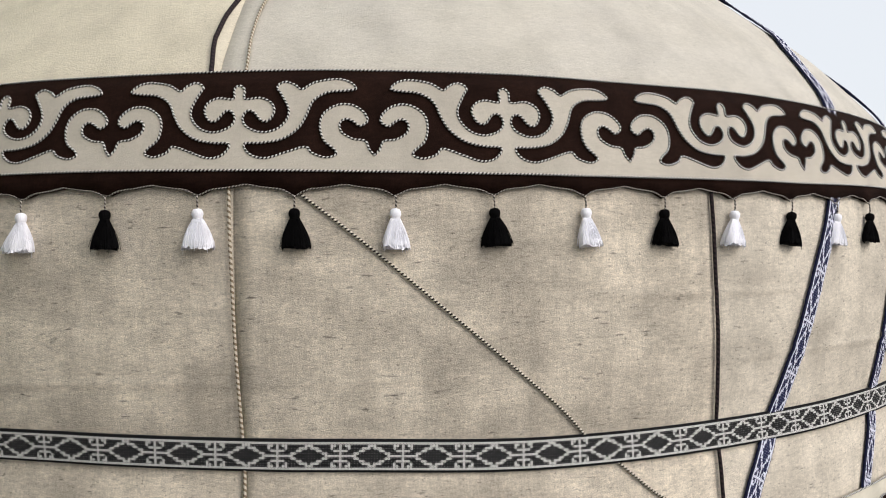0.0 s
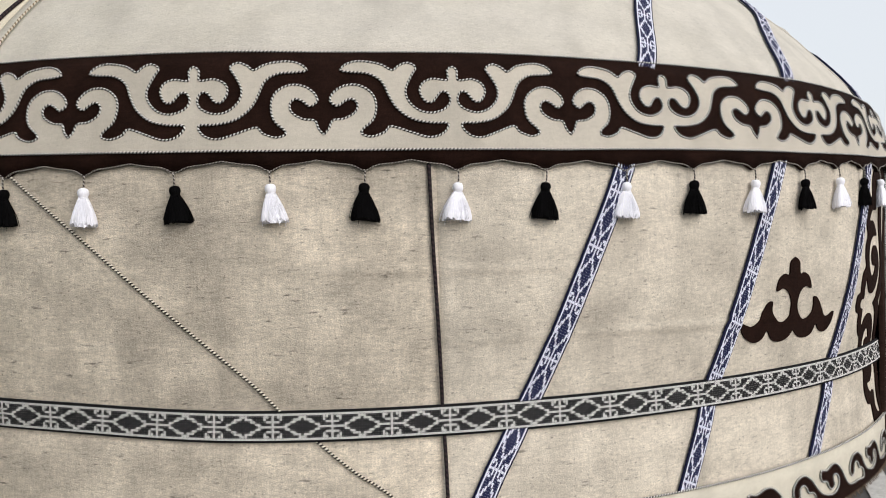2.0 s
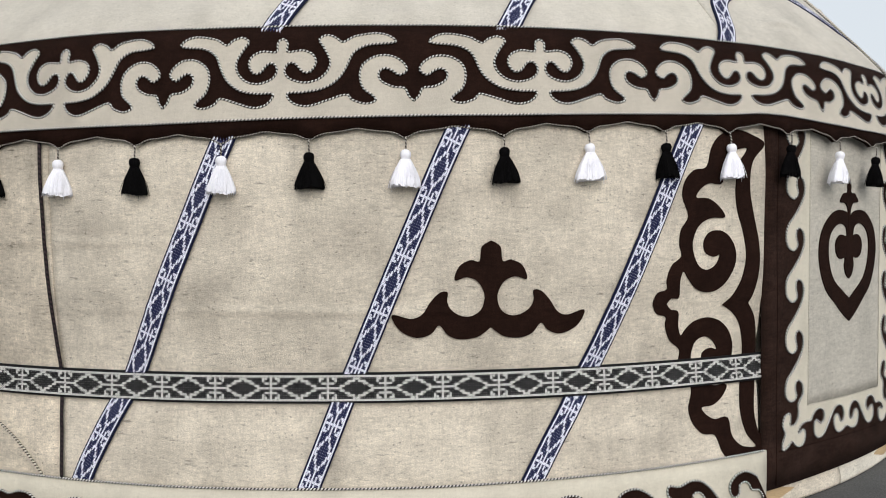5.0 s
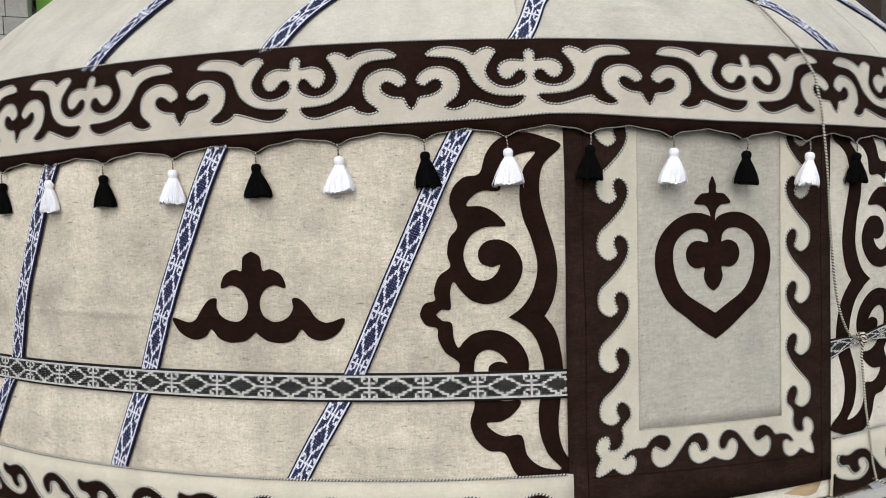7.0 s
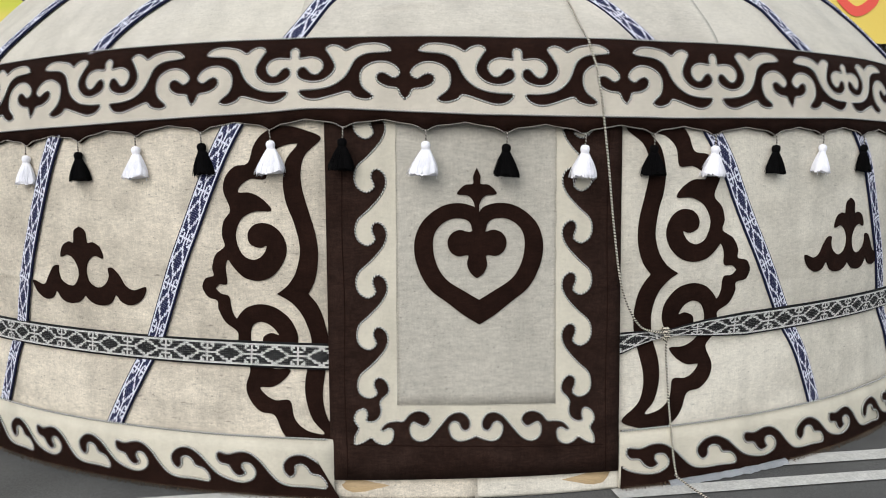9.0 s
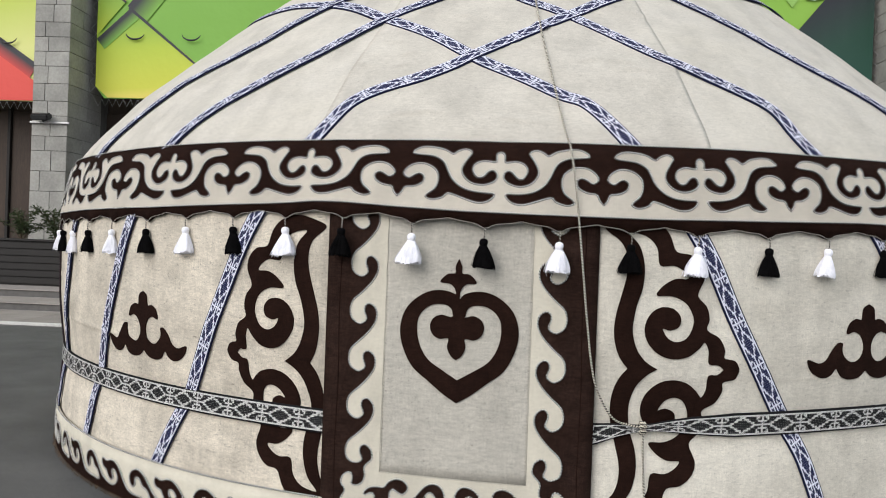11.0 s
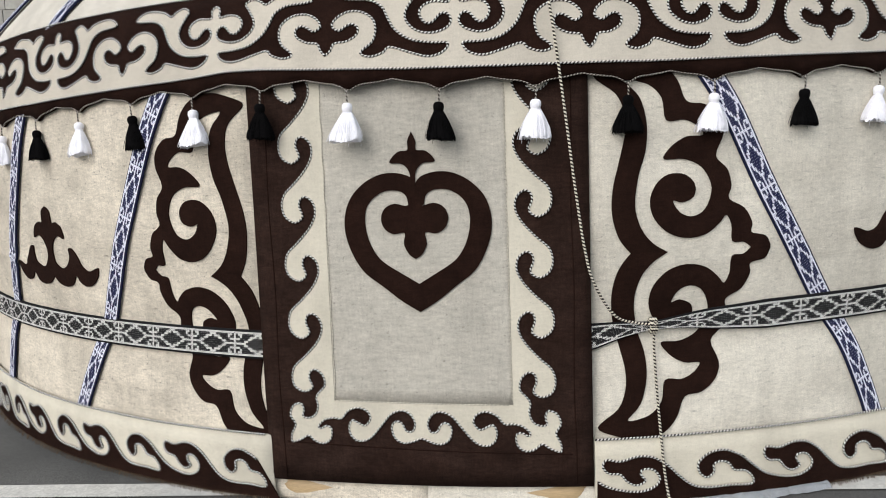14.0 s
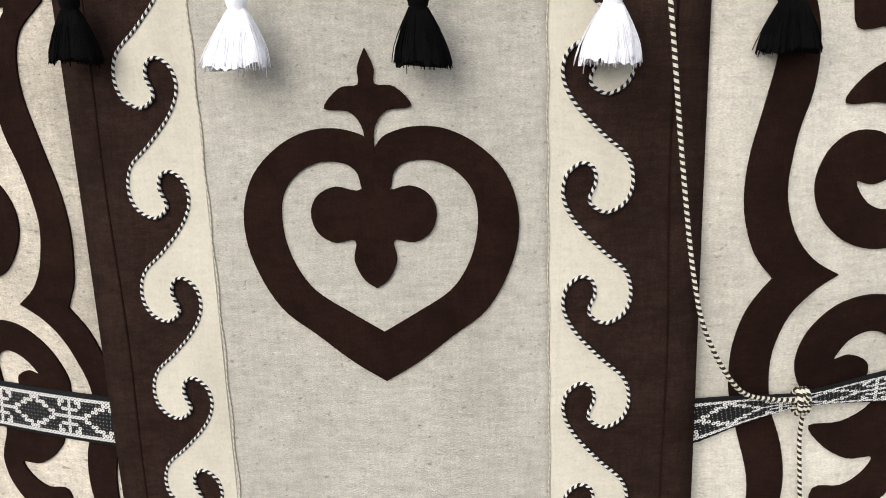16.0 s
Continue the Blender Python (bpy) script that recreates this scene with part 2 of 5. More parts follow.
def lump(th, z):
    """Slack of the felt over the lattice and the roof poles, in metres."""
    a = radians(th)
    v = Vector((3.2 * math.cos(a), 3.2 * math.sin(a), z * 1.3))
    d = 0.008 * noise.noise(v * 1.1) + 0.004 * noise.noise(v * 2.7 + Vector((5, 1, 2)))
    if z > 2.15:
        q = Vector((1.3 * math.cos(a) * 3.2, 1.3 * math.sin(a) * 3.2, z * 5))
        w = Vector((2.2 * a, 0.4, z * 9))
        d += 0.007 * min(1.0, (z - 2.15) * 4) * max(0.0, 0.5 - 4 * abs(noise.noise(w))) * max(0.0, 0.3 + noise.noise(Vector((2 * a, 5, z * 1.3)))) 
        d += min(1.0, (z - 2.15) * 4) * (0.006 * noise.noise(q) + 0.003 * noise.noise(q * 2.3))
        if not SMOOTH[0] and -13 < th < 20:
            d += crease(th, z)
    elif z < 1.6:
        w = 0.96 + 0.02 * noise.noise(Vector((a * 3, 0, 7)))
        d += 0.006 * max(0.0, 0.4 + noise.noise(Vector((a * 2.2, 3, 1)))) * math.exp(-((z - w) / 0.016) ** 2)
        w = 1.235 + 0.012 * noise.noise(Vector((a * 4, 2, 5)))
        d += 0.005 * max(0.0, 0.2 + noise.noise(Vector((a * 2.6, 8, 4)))) * math.exp(-((z - w) / 0.012) ** 2)
        d += 0.006 * max(0.0, noise.noise(Vector((a * 9, z * 7, 2)))) * max(0.0, min(1.0, (0.62 - z) / 0.2)) * (abs(th + 62) < 14)
    if DOORWAY[0]:
        e = max(0.0, min(1.0, (9.95 - abs((th + 180) % 360 - 180)) / 0.5))
        d = d * (1 - e) - 0.06 * e
    return d * max(0.0, min(1.0, z / 0.3))


def rad(z):
    w = 0.05
    return float(0.25 * np.interp(z - w, PZ, PRr) + 0.5 * np.interp(z, PZ, PRr) + 0.25 * np.interp(z + w, PZ, PRr)) if z < 4.7 else float(np.interp(z, PZ, PRr))


def slope(z):
    dr = (rad(z + 0.03) - rad(z - 0.03)) / 0.06
    k = 1 / math.sqrt(1 + dr * dr)
    return k, -dr * k


def on(th, z, off=0.0):
    """A point of the yurt's skin at that angle and height, raised by off."""
    k, nz = slope(z)
    off += lump(th, z)
    r, a = rad(z) + off * k, radians(th)
    return Vector((r * math.cos(a), r * math.sin(a), z + off * nz))


def normal_at(th, z):
    k, nz = slope(z)
    a = radians(th)
    return Vector((k * math.cos(a), k * math.sin(a), nz))


def spline(pts, per=8, closed=False):
    """Points of a smooth curve through the given ones."""
    p = [Vector(q) for q in pts]
    n = len(p)
    out = []
    for i in range(n if closed else n - 1):
        if closed:
            a, b, c, d = p[i - 1], p[i], p[(i + 1) % n], p[(i + 2) % n]
        else:
            a, b, c, d = p[max(i - 1, 0)], p[i], p[i + 1], p[min(i + 2, n - 1)]
        for s in range(per):
            t = s / per
            out.append(0.5 * ((2 * b) + (c - a) * t + (2 * a - 5 * b + 4 * c - d) * t * t + (3 * b - a - 3 * c + d) * t ** 3))
    if not closed:
        out.append(p[-1])
    return out


def tube(bm, pts, radius, sides=6, closed=False, taper=None, index=0):
    """A round cord along points, with u along it in metres and v round it."""
    uvl = bm.loops.layers.uv.verify()
    n = len(pts)
    rings, length, run = [], [], 0.0
    up = None
    for i, p in enumerate(pts):
        q, s = pts[i - 1] if i or closed else pts[0], pts[(i + 1) % n] if i < n - 1 or closed else pts[-1]
        t = (s - q)
        t = t.normalized() if t.length > 1e-9 else Vector((0, 0, 1))
        if up is None:
            up = t.orthogonal().normalized()
        up = (up - t * up.dot(t))
        up = up.normalized() if up.length > 1e-6 else t.orthogonal().normalized()
        w = t.cross(up)
        if i:
            run += (p - pts[i - 1]).length
        length.append(run)
        rr = radius if taper is None else radius * taper(i / max(n - 1, 1))
        rings.append([bm.verts.new(p + rr * (math.cos(2 * math.pi * k / sides) * up + math.sin(2 * math.pi * k / sides) * w)) for k in range(sides)])
    for i in range(n if closed else n - 1):
        j = (i + 1) % n
        lj = length[j] if j else run + (pts[0] - pts[-1]).length
        for k in range(sides):
            f = bm.faces.new((rings[i][k], rings[i][(k + 1) % sides], rings[j][(k + 1) % sides], rings[j][k]))
            f.material_index, f.smooth = index, True
            for loop, (u, v) in zip(f.loops, ((length[i], k), (length[i], k + 1), (lj, k + 1), (lj, k))):
                loop[uvl].uv = (u, v / sides)
    if not closed:
        bm.faces.new(rings[0][::-1]).material_index = index
        bm.faces.new(rings[-1]).material_index = index


def skin(bm, th0, th1, z0, z1, off, thick, nth, nz, z_of=None, index=0):
    """A sheet of felt on the yurt's skin, with thickness and turned edges."""
    z_of = z_of or (lambda th, z: z)
    top, low = [], []
    for i in range(nth + 1):
        th = th0 + (th1 - th0) * i / nth
        ta, tb = [], []
        for j in range(nz + 1):
            z = z0 + (z1 - z0) * j / nz
            edge = 0.35 if j in (0, nz) or i in (0, nth) else 1.0
            ta.append(bm.verts.new(on(th, z_of(th, z), off + thick * edge)))
            tb.append(bm.verts.new(on(th, z_of(th, z), off - 0.004)) if i in (0, nth) or j in (0, nz) else None)
        top.append(ta)
        low.append(tb)
    for i in range(nth):
        for j in range(nz):
            f = bm.faces.new((top[i][j], top[i + 1][j], top[i + 1][j + 1], top[i][j + 1]))
            f.material_index, f.smooth = index, True
    for i in range(nth):
        bm.faces.new((low[i][0], low[i + 1][0], top[i + 1][0], top[i][0])).material_index = index
        bm.faces.new((top[i][nz], top[i + 1][nz], low[i + 1][nz], low[i][nz])).material_index = index
    for j in range(nz):
        bm.faces.new((low[0][j + 1], low[0][j], top[0][j], top[0][j + 1])).material_index = index
        bm.faces.new((low[nth][j], low[nth][j + 1], top[nth][j + 1], top[nth][j])).material_index = index


# ---- ground ----
bm = bmesh.new()
gx = [-900, -120, -40] + [x * 1.0 for x in range(-20, 21, 2)] + [40, 120, 900]
gv = [[bm.verts.new((x, y, -0.004 if abs(x) > 30 or abs(y) > 30 else -0.004 + 0.004 * noise.noise(Vector((x, y, 0))))) for y in gx] for x in gx]
for i in range(len(gx) - 1):
    for j in range(len(gx) - 1):
        bm.faces.new((gv[i][j], gv[i + 1][j], gv[i + 1][j + 1], gv[i][j + 1]))
tagged(part("ground", bm, ASPHALT, None), "worn grey asphalt square under the yurt", "ground", kind="structure")

# ---- the yurt: wall felts, roof felts, crown cover ----
yurt = thing("yurt", "round white felt yurt with a domed roof standing on asphalt", "yurt")
DOORWAY[0] = True
for lo, hi, off, m in ((-140, -82.6, 0.0, FELT), (-82.95, -55.2, 0.005, FELT), (-55.6, 0.2, 0.0, FELT_MID), (-0.2, 62, 0.0, FELT_CLEAN), (61, 141, 0.006, FELT_CLEAN), (140, 220.5, 0.0, FELT)):
    bm = bmesh.new()
    skin(bm, lo, hi, 0.0, 2.0, off - 0.012, 0.012, max(12, int((hi - lo) / 1.0)), 150)
    part("wall_felt", bm, m, yurt)
DOORWAY[0], SMOOTH[0] = False, True
for lo, hi, off, m in ((-84.6, 100, 0.0, FELT_ROOF), (99, 196, 0.006, FELT_ROOF), (195.5, 275.9, 0.004, FELT_WARM)):
    bm = bmesh.new()
    skin(bm, lo, hi, 1.97, 4.70, off - 0.003, 0.004, max(12, int((hi - lo) / 1.3)), 46)
    part("roof_felt", bm, m, yurt)


SMOOTH[0] = False
bm = bmesh.new()
skin(bm, -12.0, 18.2, 2.0, 3.55, 0.003, 0.004, 70, 130)
for f in bm.faces:
    f.smooth = True
part("roof_panel", bm, FELT_ROOF_GREY, yurt, "greyer felt panel over the doorway")


def crown_hem(th):
    """Height of the crown cover's edge: a square cloth whose corners hang down."""
    a = abs(((th - 4.0 + 45) % 90) - 45) / 45
    return 3.95 + 0.33 * min(1.0, a / 0.42) ** 0.85


bm = bmesh.new()
skin(bm, -180, 180, 0.0, 1.0, 0.014, 0.014, 150, 18, z_of=lambda th, f: crown_hem(th) + (4.842 - crown_hem(th)) * f)
bmesh.ops.contextual_create(bm, geom=[e for e in bm.edges if e.is_boundary and all(v.co.z > 4.78 for v in e.verts)])
part("crown_cover", bm, FELT_ROOF, yurt, "cream felt cover over the roof crown")
bm = bmesh.new()
tube(bm, [on(th, crown_hem(th), 0.03) for th in np.arange(-180, 180, 1.5)], 0.014, 6, closed=True)
part("crown_hem", bm, BROWN, yurt, "dark brown bound edge")
for th, lean, m, r in ((-84.55, (0, 0, -0.4, -0.3, 0.1, 0.7, 6.0), BLACK_CORD, 0.009), (-82.75, (0.1, 0.2, 0.0, 0.0, 0.2, 0.5, 4.0), SEAM_ROPE, 0.0055)):
    bm = bmesh.new()
    tube(bm, [on(th + float(np.interp(z, (2.0, 2.1, 2.23, 2.35, 2.45, 2.55, 3.6), lean)), z, 0.012) for z in np.arange(2.0, 3.6, 0.04)], r, 6)
    part("roof_seam_cord", bm, m, yurt)
for th, wob, m, r in ((-82.9, 0.25, SEAM_ROPE, 0.0065), (-55.3, 0.35, BLACK_CORD, 0.0075)):
    bm = bmesh.new()
    tube(bm, [on(th + wob * math.sin(2.1 * z + 1), z, 0.013) for z in np.arange(0.02, 1.72, 0.03)], r, 6)
    part("wall_seam_cord", bm, m, yurt)

# ---- the dark ornamental band under the eaves ----
TOP_TH, TOP_Z = [-95, -78, -62, -45, -15, 3, 15, 35], [2.08, 2.07, 2.05, 2.043, 2.047, 2.04, 2.05, 2.06]
LOW_TH = [-95, -90, -82, -76, -70, -64, -57, -48, -41, -34, -28, -20, -15, -11, -8.5, -4.5, 0, 5, 10, 15, 20, 30]
LOW_Z = [1.725, 1.72, 1.705, 1.694, 1.684, 1.678, 1.676, 1.675, 1.684, 1.691, 1.697, 1.712, 1.722, 1.735, 1.733, 1.717, 1.703, 1.698, 1.697, 1.702, 1.709, 1.728]
CUSP_TH = [-90, -85, -75, -64, -54, -44, -38, -33, -28, -23, -18, -13, -8.5, -3, 2, 7, 12, 17, 22, 30]
CUSP_Z = [1.625, 1.62, 1.606, 1.602, 1.595, 1.592, 1.603, 1.609, 1.618, 1.635, 1.643, 1.648, 1.651, 1.634, 1.622, 1.618, 1.622, 1.621, 1.628, 1.64]
TAS_K = [-20, 0, 3, 6, 9, 10, 11, 12, 13, 14, 15, 16, 17, 18, 19, 20, 21, 22, 23, 24, 48]
TAS_TH = [-198, -94.8, -79.7, -64.2, -49.0, -43.9, -39.0, -33.7, -28.2, -23.15, -18.1, -13.3, -8.45, -3.3, 1.75, 6.82, 11.8, 16.65, 22.1, 27.2, 160]


def wrap(th):
    return (th + 180) % 360 - 180


def band_top(th):
    return float(np.interp(wrap(th), TOP_TH, TOP_Z))


def white_low(th):
    return float(np.interp(wrap(th), LOW_TH, LOW_Z))


def tassel_th(k):
    return float(np.interp(k, TAS_K, TAS_TH))


def scallop(th):
    k = float(np.interp(th, TAS_TH, TAS_K))
    f = abs(k - round(k)) * 2
    return float(np.interp(wrap(th), CUSP_TH, CUSP_Z)) + 0.044 * (0.6 * (1 - (1 - min(1, f / 0.38)) ** 2) + 0.4 * f ** 2.2)


# ---- woven belt and straps, stitch by stitch ----
NC, NR = 12, 7


def stitch_is_white(c, r):
    """Half a repeat of the weave: c counts from the diamond's middle, r from the band's."""
    d = c / 7.6 + r / 4.7
    if r >= 5:
        return r == 5
    if d < 1.05:
        return d >= 0.74
    if r == 0 or c == 11:
        return True
    return (r == 2 and c >= 9) or (r > 2 and c == 8) or (r == 4 and c == 9)


WEAVE = ["".join("w" if stitch_is_white(c, r) else "." for c in range(NC)) for r in range(NR)]


def weave(bm, path, wide, rows, period=0.220, start=0.0, lift=0.0):
    """A woven band along (angle, height) points, each stitch a face of its own colour."""
    fine = spline([(a, b, 0) for a, b in path], 24)
    pos = [on(p.x, p.y, lift) for p in fine]
    cum = np.concatenate([[0], np.cumsum([(pos[i + 1] - pos[i]).length for i in range(len(pos) - 1)])])
    cell = period / (2 * NC - 2)
    n = int(cum[-1] / cell)
    ths, zs = [p.x for p in fine], [p.y for p in fine]
    uvl = bm.loops.layers.uv.verify()
    last = None
    for i in range(n + 1):
        s = i * cell
        th, z = float(np.interp(s, cum, ths)), float(np.interp(s, cum, zs))
        th2, z2 = float(np.interp(s + 0.02, cum, ths)), float(np.interp(s + 0.02, cum, zs))
        if s + 0.02 > cum[-1]:
            th2, z2 = 2 * th - float(np.interp(s - 0.02, cum, ths)), 2 * z - float(np.interp(s - 0.02, cum, zs))
        p, q, nrm = on(th, z, lift), on(th2, z2, lift), normal_at(th, z)
        side = nrm.cross((q - p).normalized())
        edge = 0.0015
        width = wide if isinstance(wide, float) else float(np.interp(s, wide[0], wide[1]))
        ring = []
        for j in range(2 * NR):
            f = j / (2 * NR - 1) - 0.5
            ring.append(bm.verts.new(p + side * width * f + nrm * (0.004 - 0.004 * (abs(f) > 0.499) + edge * ((i + j) % 2))))
        ring = [bm.verts.new(p - side * width * 0.5 - nrm * 0.006)] + ring + [bm.verts.new(p + side * width * 0.5 - nrm * 0.006)]
        if last:
            c = int(i + start) % (2 * NC - 2)
            c = min(c, 2 * NC - 2 - c)
            for j in range(2 * NR + 1):
                f = bm.faces.new((last[j], ring[j], ring[j + 1], last[j + 1]))
                r = abs(j - NR)
                f.material_index = 0 if r >= NR - 1 else 1 if rows[r][c] == "w" else 2
                for loop, uv in zip(f.loops, ((0, 0), (1, 0), (1, 1), (0, 1))):
                    loop[uvl].uv = uv
        last = ring


def stitch_mat(name, thread, gap, eye, rim):
    """Knitted stitches: beads of thread round a small eye, parted by narrow gaps."""
    m = mat(name, thread, vary=0.08, grain=400, gmix=0.1, bump=0)
    n, l = m.node_tree.nodes, m.node_tree.links
    uv = n.new("ShaderNodeUVMap")
    d = n.new("ShaderNodeVectorMath")
    d.operation, d.inputs[1].default_value = "DISTANCE", (0.5, 0.5, 0)
    l.new(uv.outputs[0], d.inputs[0])
    r = n.new("ShaderNodeMapRange")
    r.inputs["From Min"].default_value, r.inputs["From Max"].default_value = rim, rim + 0.14
    l.new(d.outputs["Value"], r.inputs["Value"])
    hole = n.new("ShaderNodeMapRange")
    hole.inputs["From Min"].default_value, hole.inputs["From Max"].default_value = eye + 0.05, eye - 0.05
    l.new(d.outputs["Value"], hole.inputs["Value"])
    both = n.new("ShaderNodeMath")
    both.operation = "MAXIMUM"
    l.new(r.outputs[0], both.inputs[0])
    l.new(hole.outputs[0], both.inputs[1])
    mx = n.new("ShaderNodeMixRGB")
    mx.inputs[1].default_value, mx.inputs[2].default_value = (*thread, 1), (*gap, 1)
    l.new(both.outputs[0], mx.inputs[0])
    l.new(mx.outputs[0], n["Principled BSDF"].inputs["Base Color"])
    return m


ST_WHITE = stitch_mat("white_stitches", (0.76, 0.75, 0.73), (0.02, 0.02, 0.02), 0.20, 0.43)
ST_LILAC = stitch_mat("lilac_white_stitches", (0.82, 0.83, 0.93), (0.04, 0.045, 0.15), 0.15, 0.47)
ST_BLACK = stitch_mat("black_stitches", (0.010, 0.010, 0.011), (0.50, 0.49, 0.47), 0.11, 0.80)
ST_NAVY = stitch_mat("navy_stitches", (0.012, 0.015, 0.055), (0.50, 0.52, 0.66), 0.13, 0.80)

belt = thing("woven_belt", "black and white woven belt with diamonds tied round the wall", "belt")
bm = bmesh.new()
weave(bm, [(-135, 0.76), (-100, 0.74), (-90, 0.73), (-78, 0.704), (-70, 0.675), (-64, 0.665), (-50, 0.664), (-36, 0.665), (-20, 0.656), (-9.2, 0.648)], 0.118, WEAVE, lift=0.021)
part("belt_strip", bm, [W_BLACK, ST_WHITE, ST_BLACK], belt)
bm = bmesh.new()
weave(bm, [(9.2, 0.672), (10.0, 0.684), (11.6, 0.705), (13.4, 0.718), (15.9, 0.730), (20, 0.733), (26, 0.742), (34, 0.748), (60, 0.75), (100, 0.76), (135, 0.76)], ((0, 0.05, 0.20, 0.27, 0.34, 0.52, 0.75, 20), (0.105, 0.10, 0.05, 0.032, 0.04, 0.085, 0.118, 0.118)), WEAVE, start=9, lift=0.020)
part("belt_strip", bm, [W_BLACK, ST_WHITE, ST_BLACK], belt)

STRAPS_L = ([(-26.7, 0.25), (-25.3, 0.42), (-22.8, 0.71), (-19.4, 1.20), (-16.2, 1.65), (-11.9, 2.072), (-9.6, 2.30), (-4.0, 2.454), (-0.6, 2.573), (3.8, 2.729), (9.2, 2.907), (15.7, 3.08), (23.1, 3.21), (32.5, 3.31), (46, 3.38), (70, 3.42), (100, 3.42)],
            [(-39.6, 0.255), (-38.6, 0.42), (-36.72, 0.727), (-33.75, 1.197), (-30.8, 1.643), (-27.3, 2.067), (-24.3, 2.305), (-18.2, 2.583), (-12.0, 2.90), (-6.5, 3.054), (-0.5, 3.185), (4.7, 3.339), (11.9, 3.51), (22.5, 3.66), (38.7, 3.77), (60, 3.80), (90, 3.80)],
            [(-53.7, 0.25), (-52.2, 0.45), (-49.9, 0.72), (-46.9, 1.157), (-43.95, 1.60), (-41.0, 2.07), (-36.9, 2.457), (-29.6, 2.782), (-23.7, 3.07), (-18.1, 3.251), (-12.4, 3.462), (-5.4, 3.705), (3.8, 3.885), (15.2, 4.04), (34.7, 4.14), (60, 4.15)])
STRAPS_R = ([(28.1, 0.25), (27.2, 0.41), (25.6, 0.63), (23.4, 0.842), (20.2, 1.2), (17.0, 1.61), (12.2, 2.048), (9.4, 2.267), (7.2, 2.325), (3.8, 2.438), (-0.6, 2.573), (-6.1, 2.765), (-12.0, 2.90), (-18.6, 3.042), (-24.9, 3.124), (-35.7, 3.21), (-55, 3.27), (-85, 3.30)],
            [(43, 0.26), (36.5, 1.1), (33.1, 1.6), (27.0, 2.094), (25.1, 2.346), (17.8, 2.592), (9.2, 2.907), (4.5, 3.028), (-0.5, 3.185), (-6.0, 3.344), (-12.4, 3.462), (-23.4, 3.61), (-35.4, 3.69), (-60, 3.72)],
            [(56, 0.26), (49, 1.4), (44.5, 2.1), (42.5, 2.402), (35.5, 2.704), (30.0, 2.966), (22.9, 3.196), (17.9, 3.311), (11.9, 3.51), (7.3, 3.688), (3.0, 3.87), (-3.3, 3.97), (-18.3, 4.08), (-35, 4.12), (-60, 4.12)])
for k, s in enumerate(STRAPS_L + STRAPS_R):
    strap = thing("woven_strap", "navy and white woven strap running over roof and wall", "strap", group="straps over the yurt")
    bm = bmesh.new()
    weave(bm, s, 0.088, WEAVE, period=0.235, start=5 * k, lift=0.008 + 0.006 * (k < 3) + 0.001 * (k % 3))
    part("strap_strip", bm, [W_NAVY, ST_LILAC, ST_NAVY], strap)
# ---- base band round the foot of the wall ----
base = thing("base_band", "cream felt band with dark brown running scrolls along the ground", "band")
for lo, hi in ((-180, -9.6), (9.8, 180)):
    bm = bmesh.new()
    skin(bm, lo, hi, 0.012, 0.282, 0.018, 0.010, 150, 4)
    part("base_felt", bm, CREAM_LIGHT, base)
    bm = bmesh.new()
    tube(bm, [on(th, 0.284, 0.028) for th in np.arange(max(lo, -110), min(hi, 90), 0.4)], 0.0045, 5)
    part("base_cord", bm, CORD, base, "black and white whipped edge")

# ---- door felt ----

def door_at(u, z, off=0.0):
    """A point of the hanging door felt: u metres to the right of its middle."""
    a = u / R
    r = 3.836 + 0.022 * (u / 0.65) ** 2 + off + 0.003 * noise.noise(Vector((u * 2, z * 1.5, 3)))
    return Vector((r * math.cos(a), r * math.sin(a), z))


def door_sheet(u0, u1, z0, z1, off, thick, material, name, parent, nu=24, nz=20, label="", edge=0.4):
    bm = bmesh.new()
    g = [[bm.verts.new(door_at(u0 + (u1 - u0) * i / nu, z0 + (z1 - z0) * j / nz, off + thick * (edge if i in (0, nu) or j in (0, nz) else 1))) for j in range(nz + 1)] for i in range(nu + 1)]
    for i in range(nu):
        for j in range(nz):
            bm.faces.new((g[i][j], g[i + 1][j], g[i + 1][j + 1], g[i][j + 1])).smooth = True
    rim = [e for e in bm.edges if e.is_boundary]
    ex = bmesh.ops.extrude_edge_only(bm, edges=rim)
    for v in ex["geom"]:
        if isinstance(v, bmesh.types.BMVert):
            v.co -= Vector((v.co.x, v.co.y, 0)).normalized() * (thick + 0.008)
    bmesh.ops.recalc_face_normals(bm, faces=bm.faces)
    return part(name, bm, material, parent, label)


door = thing("door_felt", "hanging felt door flap bordered in dark brown with a heart", "door curtain")
door_sheet(-0.658, 0.652, 0.095, 1.78, 0.0, 0.014, BROWN_DOOR, "door_border", door, nu=30)
door_sheet(-0.368, 0.364, 0.426, 1.78, 0.0135, 0.004, FELT_DOOR, "door_field", door, nu=20, edge=1.0)

